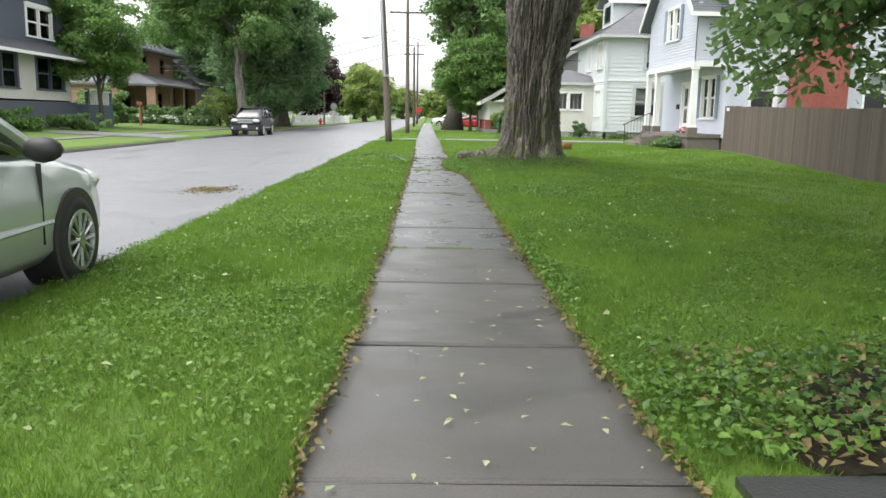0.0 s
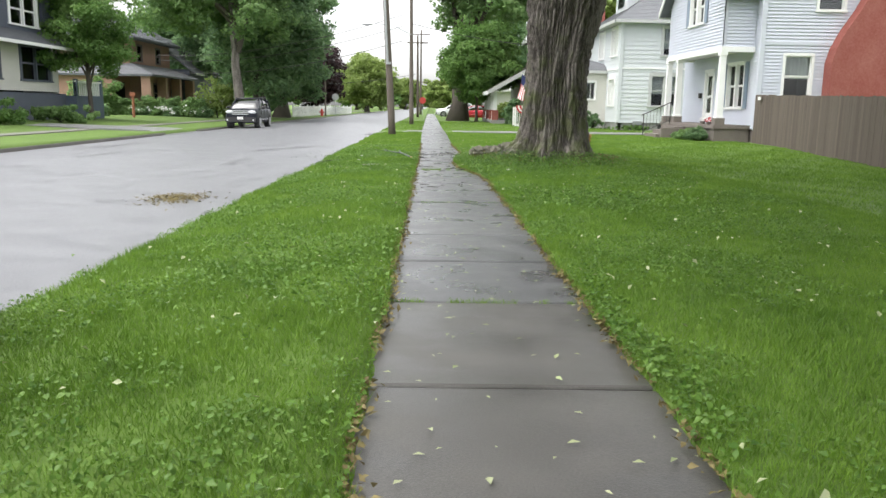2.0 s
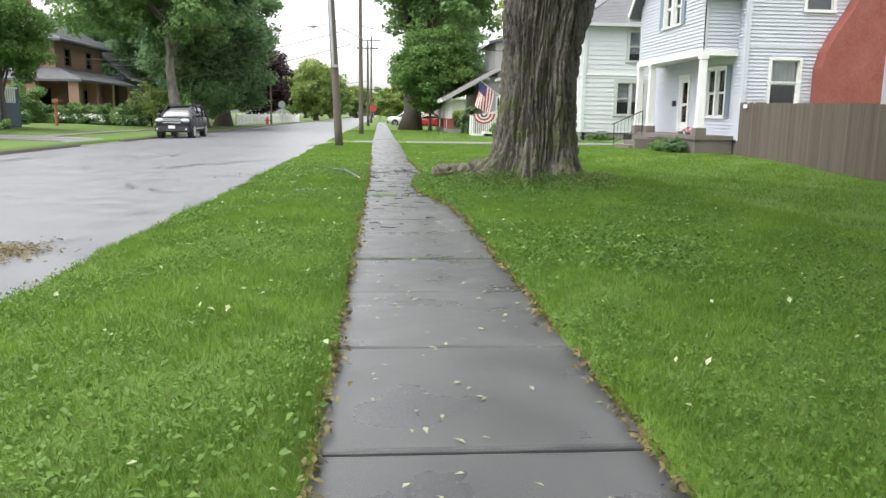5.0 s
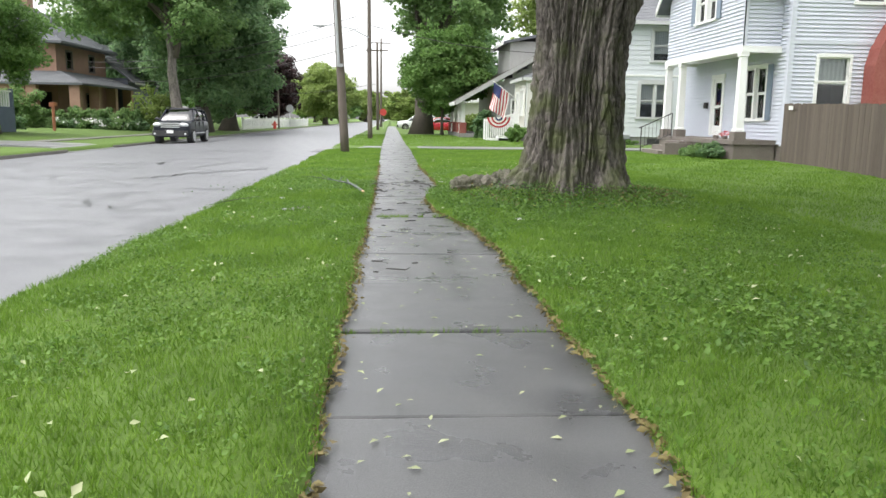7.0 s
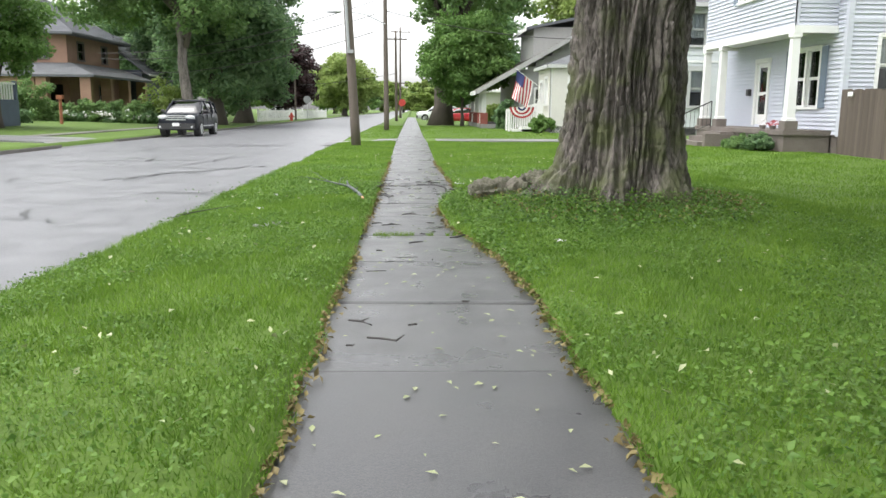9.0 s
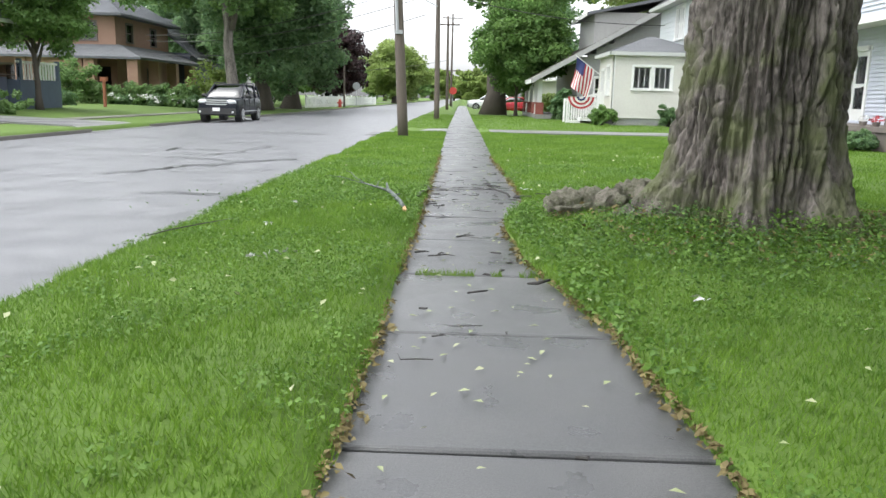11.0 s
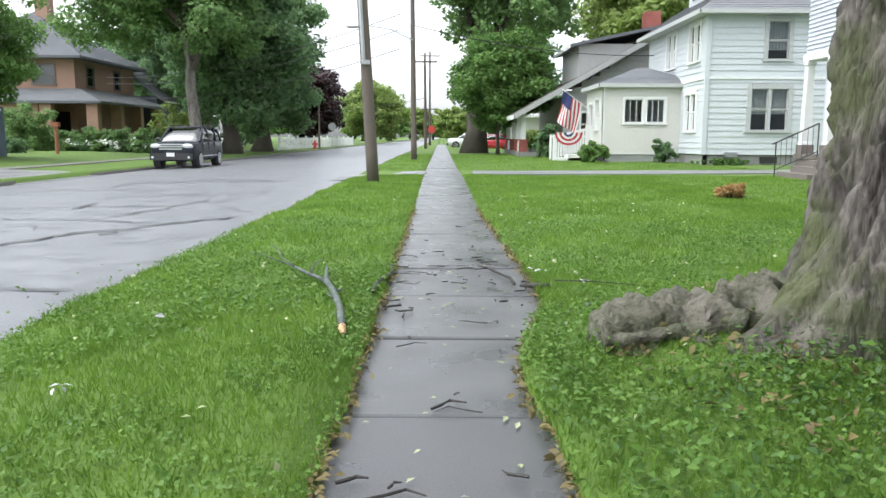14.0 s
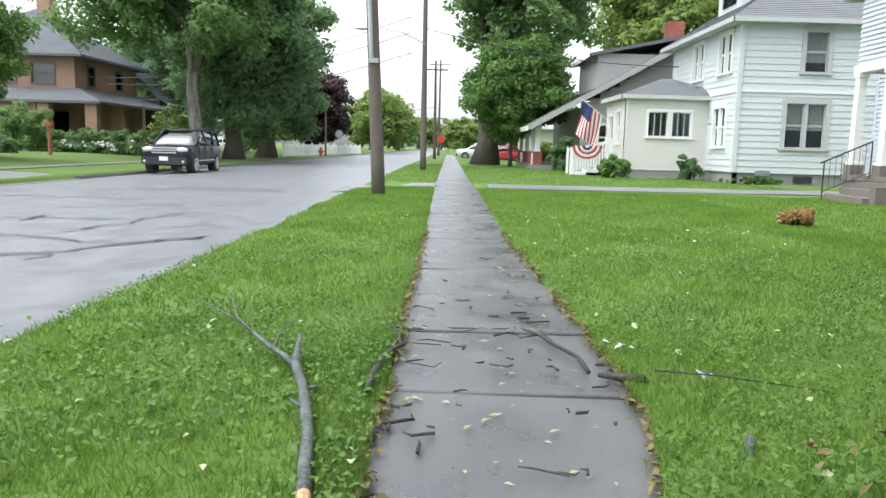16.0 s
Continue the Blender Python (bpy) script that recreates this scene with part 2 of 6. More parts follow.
M_conc = material("old porch concrete", (0.20, 0.175, 0.155), 0.8, (0.12, 0.10, 0.09), scale=2, fine=30, bump=0.5)
M_chim = material("painted brick", (0.21, 0.04, 0.03), 0.65, (0.29, 0.10, 0.08), scale=1.4, fine=14, bump=0.4, stain=0.5)
M_orange = material("tan orange brick", (0.36, 0.225, 0.165), 0.8, (0.28, 0.165, 0.12), scale=2, fine=16, bump=0.4)
M_navy = material("navy paint", (0.075, 0.088, 0.12), 0.5, (0.095, 0.105, 0.14), scale=2, fine=14, bump=0.08)
M_slate = material("slate blue boards", (0.10, 0.13, 0.18), 0.6, (0.08, 0.10, 0.14), scale=2, fine=14, bump=0.1)
M_inside = material("dim room", (0.05, 0.05, 0.05), 0.9, (0.035, 0.035, 0.035), bump=0)
M_curt = material("curtain", (0.62, 0.63, 0.62), 0.9, (0.48, 0.49, 0.48), scale=8, fine=30, bump=0.1, stretch=(1, 1, 0.1))
M_glass = glass_material("window glass")
M_cglass = glass_material("car glass", (0.04, 0.05, 0.05), 2.3)
M_paint_s = material("pale silver green paint", (0.50, 0.55, 0.52), 0.3, (0.47, 0.52, 0.49), metal=0.35, coat=0.8, bump=0, fine=8)
M_paint_b = material("black car paint", (0.012, 0.014, 0.022), 0.4, (0.015, 0.018, 0.024), coat=0.12, spec=0.2, bump=0, fine=8)
M_paint_r = material("red car paint", (0.42, 0.02, 0.035), 0.25, (0.38, 0.018, 0.03), coat=1.0, bump=0, fine=8)
M_paint_w = material("white car paint", (0.72, 0.74, 0.75), 0.3, (0.68, 0.70, 0.71), coat=0.8, bump=0, fine=8)
M_tyre = material("tyre rubber", (0.018, 0.018, 0.018), 0.8, (0.03, 0.03, 0.03), bump=0.2)
M_rim = material("alloy", (0.55, 0.56, 0.57), 0.3, (0.45, 0.46, 0.47), metal=0.9, bump=0)
M_lampg = material("headlight", (0.65, 0.67, 0.68), 0.12, (0.5, 0.52, 0.53), coat=1.0, bump=0)
M_plast = material("black plastic", (0.025, 0.025, 0.026), 0.55, (0.035, 0.035, 0.035), bump=0.1)
M_redp = material("red paint", (0.50, 0.05, 0.04), 0.5, (0.42, 0.05, 0.04), bump=0.05)
M_orangep = material("rusty orange paint", (0.35, 0.13, 0.07), 0.6, (0.25, 0.09, 0.05), bump=0.2)
M_leafA = leaf_material("maple leaves", (0.10, 0.19, 0.07), (0.25, 0.38, 0.13), 0.55)
M_leafD = leaf_material("dark leaves", (0.10, 0.19, 0.095), (0.23, 0.35, 0.15), 0.58)
M_leafL = leaf_material("light leaves", (0.17, 0.25, 0.06), (0.31, 0.39, 0.12), 0.48)
M_leafP = leaf_material("copper leaves", (0.03, 0.018, 0.02), (0.06, 0.03, 0.03), 0.2)
M_leafB = leaf_material("fresh leaves", (0.085, 0.18, 0.045), (0.21, 0.34, 0.095), 0.48)
M_fallen = leaf_material("fallen leaves", (0.26, 0.32, 0.14), (0.46, 0.47, 0.30), 0.1, 0.4, 3.0)
M_litter = leaf_material("brown litter", (0.10, 0.075, 0.035), (0.24, 0.20, 0.08), 0.1, 0.7, 4.0)
M_twig = material("wet twig bark", (0.018, 0.016, 0.015), 0.6, (0.04, 0.036, 0.032), scale=14, fine=60, bump=0.5)
M_limb = material("lichen bark", (0.035, 0.04, 0.036), 0.7, (0.12, 0.145, 0.13), scale=16, fine=70, bump=0.6, stain=0.9)
M_wood = material("split wood", (0.55, 0.33, 0.17), 0.75, (0.42, 0.24, 0.12), scale=20, fine=80, bump=0.4)
M_blue = material("flag blue", (0.03, 0.04, 0.13), 0.8, (0.04, 0.05, 0.15), bump=0.05)
M_fred = material("flag red", (0.45, 0.05, 0.06), 0.8, (0.4, 0.05, 0.06), bump=0.05)
M_fwhite = material("flag white", (0.75, 0.74, 0.72), 0.8, (0.68, 0.67, 0.66), bump=0.05)

# ---- the ground ----
# joints across the walk: long slabs first, shorter ones farther on
JOINTS = [2.50 - 1.56 * k for k in range(12, 0, -1)] + [2.50, 4.07, 5.63, 7.15, 8.45, 9.75, 11.06, 12.34, 13.61, 14.91, 16.21, 17.53, 18.80, 20.07, 21.27, 22.46] + [22.46 + 1.2 * k for k in range(1, 90)]


def edge_r(y):
    """Where the lawn meets the walk on the house side."""
    y = np.asarray(y, dtype=float)
    e = np.interp(y, [-20, 2.2, 3.6, 14.9, 16.0, 17.4, 18.0, 19.4, 20.2, 20.9, 22.4, 27, 37, 45, 200], [0.70, 0.70, 0.64, 0.62, 0.56, 0.34, 0.23, 0.17, 0.34, 0.50, 0.49, 0.38, 0.42, 0.36, 0.36])
    return e + 0.025 * wobble(y * 2.1, y * 0.7, 1.3)


def edge_l(y):
    y = np.asarray(y, dtype=float)
    return np.interp(y, [-20, 2.2, 4.2, 20, 27, 40, 200], [-0.68, -0.67, -0.62, -0.63, -0.66, -0.76, -0.78]) + 0.025 * wobble(y * 1.6 + 9, y, 1.5)


def edge_road(y):
    y = np.asarray(y, dtype=float)
    return np.interp(y, [5, 18, 60], [-2.86, -2.72, -2.78]) + 0.06 * wobble(y * 0.9 + 3, y * 0.4, 1.1)


def lawn_z(x, y):
    x, y = np.asarray(x, dtype=float), np.asarray(y, dtype=float)
    z = 0.025 + 0.02 * wobble(x * 0.6, y * 0.5)
    near = np.clip((30 - y) / 10, 0, 1)
    z = z - 0.26 * np.clip((x - 4) / 7, 0, 1) * near
    z = z + 0.22 * np.exp(-((x - 2.4) ** 2 + (y - 19.45) ** 2) / 2.6)
    z = z + 0.10 * np.exp(-((x - 1.1) ** 2 / 0.5 + (y - 19.5) ** 2 / 0.6))
    z = np.where(x < -2, z - 0.05 * np.clip((-2 - x) / 0.8, 0, 1), z)
    return np.where(x < -8, -0.10 + 0.02 * wobble(x * 0.4, y * 0.3) + 0.25 * np.clip((-15 - x) / 8, 0, 1), z)


def build_ground():
    ys = np.concatenate([[-400, -150, -60, -30, -15, -8, -4], np.arange(-2, 46, 0.25), np.arange(46, 120, 2.0), [130, 150, 180, 230, 320, 500, 900]])
    cols = []
    for x in (-900, -300, -120, -70, -45, -30, -23, -18, -15, -13, -12.08):
        cols.append((np.full_like(ys, x), None))
    cols.append((np.full_like(ys, -12.04), -0.45))
    cols.append((edge_road(ys) - 0.02, -0.45))
    for k in np.linspace(0, 1, 9):
        cols.append((edge_road(ys) * (1 - k) + edge_l(ys) * k, None))
    cols.append((edge_l(ys) + 0.015, -0.14))
    cols.append((edge_r(ys) - 0.015, -0.14))
    cols.append((edge_r(ys), None))
    for k in np.concatenate([np.linspace(0.02, 1, 30) * 7.0, [8, 9, 10, 11, 12.5, 15, 18, 24, 35, 60, 120, 300, 900]]):
        cols.append((edge_r(ys) + k, None))
    nx, ny = len(cols), len(ys)
    v = np.zeros((nx, ny, 3))
    for i, (xs, z) in enumerate(cols):
        v[i, :, 0], v[i, :, 1] = xs, ys
        v[i, :, 2] = lawn_z(xs, ys) if z is None else z
    idx = np.arange(nx * ny).reshape(nx, ny)
    f = np.stack([idx[:-1, :-1], idx[1:, :-1], idx[1:, 1:], idx[:-1, 1:]], -1).reshape(-1, 4)
    ob = link("ground", mesh_np("ground", v.reshape(-1, 3), f), M_soil, smooth=True)
    tagged(ob, "mown green lawn ground on both sides of the street", "ground", kind="structure")


build_ground()


def road_z(x):
    return -0.07 - 0.16 * np.clip((-2.85 - x) / 9.2, 0, 1) + 0.06 * np.sin(np.clip((-2.85 - x) / 9.2, 0, 1) * math.pi)


def build_road():
    xs = np.linspace(-12.03, -2.6, 24)
    ys = np.concatenate([[-400, -100, -40], np.arange(-20, 130, 1.0), [140, 180, 260, 400, 900]])
    X, Y = np.meshgrid(xs, ys, indexing="ij")
    Z = road_z(X) + 0.002 * wobble(X * 1.3, Y * 0.8)
    idx = np.arange(X.size).reshape(X.shape)
    f = np.stack([idx[:-1, :-1], idx[1:, :-1], idx[1:, 1:], idx[:-1, 1:]], -1).reshape(-1, 4)
    ob = link("road", mesh_np("road", np.stack([X, Y, Z], -1).reshape(-1, 3), f), M_road, smooth=True)
    tagged(ob, "wet grey asphalt street with tar-sealed cracks", "road", kind="structure")
    # sealed cracks: long ragged runs, with short spurs
    r = random.Random(5)

    def seam(x, y, along, n, w):
        bm = bmesh.new()
        rows = []
        for i in range(n):
            ww = w * r.uniform(0.35, 1.3) * (0.4 if i in (0, n - 1) else 1)
            z = float(road_z(x)) + 0.016
            off = Vector((-math.sin(along), math.cos(along), 0)) * ww
            rows.append((bm.verts.new(Vector((x, y, z)) - off), bm.verts.new(Vector((x, y, z)) + off)))
            turn = along + r.uniform(-0.7, 0.7)
            step = r.uniform(0.08, 0.26)
            x, y = x + math.cos(turn) * step, y + math.sin(turn) * step
            if not -11.9 < x < -3.1:
                break
        if len(rows) < 3:
            bm.free()
            return
        for p, q in zip(rows, rows[1:]):
            bm.faces.new((p[0], q[0], q[1], p[1]))
        part("tar_seam", bm, M_tar, ob)

    for k in range(46):
        seam(r.uniform(-11, -4), r.uniform(13, 62), r.choice((0.1, 0.3, -0.15, 1.2, 1.45)) + r.uniform(-0.2, 0.2), r.randint(7, 34), r.uniform(0.012, 0.04))
    for k in range(60):
        seam(r.uniform(-11, -3.5), r.uniform(8, 50), r.uniform(0, 3.1), r.randint(3, 8), r.uniform(0.008, 0.022))


build_road()
bm = boxes(((-12.14, -300, -0.4), (-12.02, 37.5, -0.12)), ((-12.14, 42.3, -0.4), (-12.02, 600, -0.12)))
tagged(part("kerb", bm, M_kerb), "worn grey stone kerb along the street", "kerb", kind="structure")


def strip(name, poly, z0, z1, mat, label, cat):
    bm = bmesh.new()
    prism(bm, [(x, y, z0) for x, y in poly], (0, 0, z1 - z0))
    return tagged(part(name, bm, mat), label, cat, kind="structure")


strip("driveway_1", [(edge, y) for edge, y in ((0.75, 38.7), (6.0, 39.3), (12.0, 40.3), (22, 40.6), (22, 43.2), (12, 42.8), (6, 41.6), (0.75, 41.0))], -0.1, 0.055, M_drive, "grey asphalt driveway between two houses", "driveway")


def apron(name, poly, xs, zs, label):
    """A drive that ramps down to the street."""
    bm = bmesh.new()
    top = [bm.verts.new((x, y, float(np.interp(x, xs, zs)))) for x, y in poly]
    low = [bm.verts.new((x, y, float(np.interp(x, xs, zs)) - 0.12)) for x, y in poly]
    n = len(poly) // 2
    for i in range(n - 1):
        bm.faces.new((top[i], top[i + 1], top[-2 - i], top[-1 - i]))
    for i in range(len(poly)):
        k = (i + 1) % len(poly)
        bm.faces.new((top[i], low[i], low[k], top[k]))
    tagged(part(name, bm, M_drive), label, "driveway", kind="structure")


apron("driveway_2", [(-3.3, 36.9), (-2.7, 37.3), (-1.8, 38.5), (-0.72, 38.7), (-0.72, 41.0), (-1.8, 41.2), (-2.7, 42.5), (-3.3, 42.9)], [-3.3, -2.7, -0.7], [-0.07, -0.02, 0.05], "grey asphalt driveway apron crossing the verge")
apron("driveway_3", [(-28, 42.2), (-20, 40.2), (-13, 38.2), (-11.9, 37.2), (-11.9, 42.6), (-13, 42.2), (-20, 43.6), (-28, 45.4)], [-28, -15, -12.6, -11.9], [0.2, -0.04, -0.05, -0.215], "wet asphalt driveway across the street")
strip("pavement_far", [(-16.4, -60), (-15.5, -60), (-15.5, 200), (-16.4, 200)], -0.25, -0.045, M_kerb, "pale concrete pavement across the street", "pavement")
strip("driveway_4", [(0.76, 0.2), (4.5, 0.0), (4.5, 2.52), (0.80, 2.44)], -0.1, 0.05, M_tar, "black sealed driveway edge beside the walk", "driveway")

# ---- things: houses ----
def facade(parent, name, o, u, n, length, z0, z1, openings, mat, course=0.11, label="", top=None, drop=0.04):
    """A wall of lapped boards with real openings: o its foot, u along, n outward; openings (s0, s1, z0, z1).
    top: height of the wall at s, for gables."""
    o, u, n = Vector(o), Vector(u), Vector(n)
    bm = bmesh.new()
    cuts = sorted({0.0, length, *[q for op in openings for q in op[:2]]})
    if top:
        cuts = sorted(set(cuts) | {length * k / 24 for k in range(25)})

    def at(s, d, z):
        return bm.verts.new(o + u * s + n * d + Vector((0, 0, z)))

    z = z0
    while z < z1 - 1e-4:
        zt = min(z + course, z1)
        levels = sorted({z, zt, *[q for op in openings for q in op[2:4] if z < q < zt]})
        for za, zb in zip(levels, levels[1:]):
            run = None
            for s0, s1 in [*zip(cuts, cuts[1:]), (None, None)]:
                mid = None if s0 is None else (s0 + s1) / 2
                solid = mid is not None and not any(op[0] < mid < op[1] and op[2] < (za + zb) / 2 < op[3] for op in openings) and (top is None or top(mid) >= zb)
                if solid:
                    run = (run[0], s1) if run else (s0, s1)
                elif run:
                    a, b = run
                    da, db = drop * (1 - (za - z) / course), drop * (1 - (zb - z) / course)
                    q = [at(a, da, za), at(b, da, za), at(b, db, zb), at(a, db, zb), at(a, -0.16, za), at(b, -0.16, za), at(b, -0.16, zb), at(a, -0.16, zb)]
                    for f in ((0, 1, 2, 3), (5, 4, 7, 6), (0, 4, 5, 1), (3, 2, 6, 7), (0, 3, 7, 4), (1, 5, 6, 2)):
                        bm.faces.new([q[i] for i in f])
                    run = None
        z = zt
    return tagged(part(name, bm, mat, parent, label), kind="stuff")


def obox(bm, o, u, n, s0, s1, d0, d1, z0, z1):
    o, u, n = Vector(o), Vector(u), Vector(n)
    v = [bm.verts.new(o + u * s + n * d + Vector((0, 0, z))) for z in (z0, z1) for s, d in ((s0, d0), (s1, d0), (s1, d1), (s0, d1))]
    for f in ((0, 3, 2, 1), (4, 5, 6, 7), (0, 1, 5, 4), (1, 2, 6, 5), (2, 3, 7, 6), (3, 0, 4, 7)):
        bm.faces.new([v[i] for i in f])


def window(parent, o, u, n, s0, s1, z0, z1, lights=1, rail=0.5, shutters=None, curtain=0.0, trim=None, w=0.09, bars=0, label=""):
    """A sash window in its opening: casing, sashes, panes, sill, maybe shutters and a curtain."""
    trim = trim or M_trim
    bm = bmesh.new()
    obox(bm, o, u, n, s0 - w, s0 + 0.01, -0.1, 0.065, z0 - 0.02, z1 + w)
    obox(bm, o, u, n, s1 - 0.01, s1 + w, -0.1, 0.065, z0 - 0.02, z1 + w)
    obox(bm, o, u, n, s0, s1, -0.1, 0.075, z1 - 0.01, z1 + w * 1.2)
    step = (s1 - s0) / lights
    for k in range(1, lights):
        obox(bm, o, u, n, s0 + k * step - 0.06, s0 + k * step + 0.06, -0.1, 0.06, z0, z1)
    win = part("window", bm, trim, parent, label)
    bm = bmesh.new()
    obox(bm, o, u, n, s0 - w * 1.3, s1 + w * 1.3, -0.12, 0.11, z0 - 0.08, z0)
    part("sill", bm, trim, win)
    for k in range(lights):
        a, b = s0 + k * step + (0.06 if k else 0), s0 + (k + 1) * step - (0.06 if k < lights - 1 else 0)
        zm = z0 + (z1 - z0) * rail
        bm = bmesh.new()
        for za, zb, d in (((z0, zm, -0.09), (zm, z1, -0.06)) if rail else ((z0, z1, -0.07),)):
            obox(bm, o, u, n, a, a + 0.04, d, d + 0.03, za, zb)
            obox(bm, o, u, n, b - 0.04, b, d, d + 0.03, za, zb)
            obox(bm, o, u, n, a, b, d + 0.001, d + 0.031, za, za + 0.045)
            obox(bm, o, u, n, a, b, d + 0.001, d + 0.031, zb - 0.045, zb)
            for q in range(1, bars + 1):
                x = a + (b - a) * q / (bars + 1)
                obox(bm, o, u, n, x - 0.012, x + 0.012, d + 0.004, d + 0.024, za, zb)
        part("sash", bm, trim, win)
        bm = bmesh.new()
        obox(bm, o, u, n, a + 0.01, b - 0.01, -0.082, -0.076, z0 + 0.01, z1 - 0.01)
        g = part("pane", bm, M_glass, win)
        g.visible_shadow = False
        if curtain:
            bm = bmesh.new()
            m = 14
            oo, uu, nn = Vector(o), Vector(u), Vector(n)
            for j, (za, zb) in enumerate(((z1 - (z1 - z0) * curtain, z1),)):
                lo = [bm.verts.new(oo + uu * (a + (b - a) * i / m) + nn * (-0.14 - 0.02 * (i % 2)) + Vector((0, 0, za))) for i in range(m + 1)]
                hi = [bm.verts.new(oo + uu * (a + (b - a) * i / m) + nn * (-0.14 - 0.02 * (i % 2)) + Vector((0, 0, zb))) for i in range(m + 1)]
                for i in range(m):
                    bm.faces.new((lo[i], lo[i + 1], hi[i + 1], hi[i]))
            part("curtain", bm, M_curt, win)
    if shutters:
        for a in (s0 - w - 0.36, s1 + w + 0.02):
            bm = bmesh.new()
            obox(bm, o, u, n, a, a + 0.34, 0.045, 0.07, z0 - 0.04, z1 + 0.06)
            k = z0 + 0.05
            while k < z1 - 0.05:
                obox(bm, o, u, n, a + 0.05, a + 0.29, 0.06, 0.082, k, k + 0.045)
                k += 0.085
            part("shutter", bm, shutters, parent)
    return win


def roof_slab(parent, name, corners, mat, thick=0.12, course=0.16, label="", fascia=None):
    """A shingled roof slope: corners eave a, eave b, ridge b, ridge a; courses are lapped strips."""
    a, b, c, d = [Vector(p) for p in corners]
    up = ((d - a) + (c - b)) * 0.5
    n = (b - a).cross(up).normalized()
    if n.z < 0:
        n = -n
    bm = bmesh.new()
    k = max(2, int(up.length / course))
    for i in range(k):
        t0, t1 = i / k, (i + 1) / k
        p0, p1, q0, q1 = a.lerp(d, t0), b.lerp(c, t0), a.lerp(d, t1), b.lerp(c, t1)
        v = [bm.verts.new(p) for p in (p0 + n * 0.022, p1 + n * 0.022, q1 + n * 0.004, q0 + n * 0.004, p0 - n * thick, p1 - n * thick, q1 - n * thick, q0 - n * thick)]
        for f in ((0, 1, 2, 3), (5, 4, 7, 6), (0, 4, 5, 1), (0, 3, 7, 4), (1, 5, 6, 2)):
            bm.faces.new([v[j] for j in f])
    r = tagged(part(name, bm, mat, parent, label), kind="stuff")
    bm = bmesh.new()
    e = (b - a).normalized()
    out = Vector((n.x, n.y, 0))
    out = out.normalized() * 0.03 if out.length > 1e-3 else Vector((0, 0, 0))
    prism(bm, [a + out, b + out, b + out - Vector((0, 0, thick + 0.05)), a + out - Vector((0, 0, thick + 0.05))], out)
    part("fascia", bm, fascia or M_trim, r)
    return r


def hip_roof(parent, x0, y0, x1, y1, z, h, mat, over=0.45, fascia=None):
    x0, y0, x1, y1 = x0 - over, y0 - over, x1 + over, y1 + over
    m = min(x1 - x0, y1 - y0) / 2
    if x1 - x0 > y1 - y0:
        r0, r1 = (x0 + m, (y0 + y1) / 2, z + h), (x1 - m, (y0 + y1) / 2, z + h)
    else:
        r0, r1 = ((x0 + x1) / 2, y0 + m, z + h), ((x0 + x1) / 2, y1 - m, z + h)
    P = [(x0, y0, z), (x1, y0, z), (x1, y1, z), (x0, y1, z)]
    if x1 - x0 > y1 - y0:
        sides = ((P[0], P[1], r1, r0), (P[1], P[2], r1, r1), (P[2], P[3], r0, r1), (P[3], P[0], r0, r0))
    else:
        sides = ((P[0], P[1], r0, r0), (P[1], P[2], r1, r0), (P[2], P[3], r1, r1), (P[3], P[0], r0, r1))
    for s in sides:
        roof_slab(parent, "roof", s, mat, fascia=fascia)
    part("soffit", boxes(((x0 + 0.02, y0 + 0.02, z - 0.16), (x1 - 0.02, y1 - 0.02, z - 0.12))), fascia or M_trim, parent)


X, Y, NX, NY = (1, 0, 0), (0, 1, 0), (-1, 0, 0), (0, -1, 0)


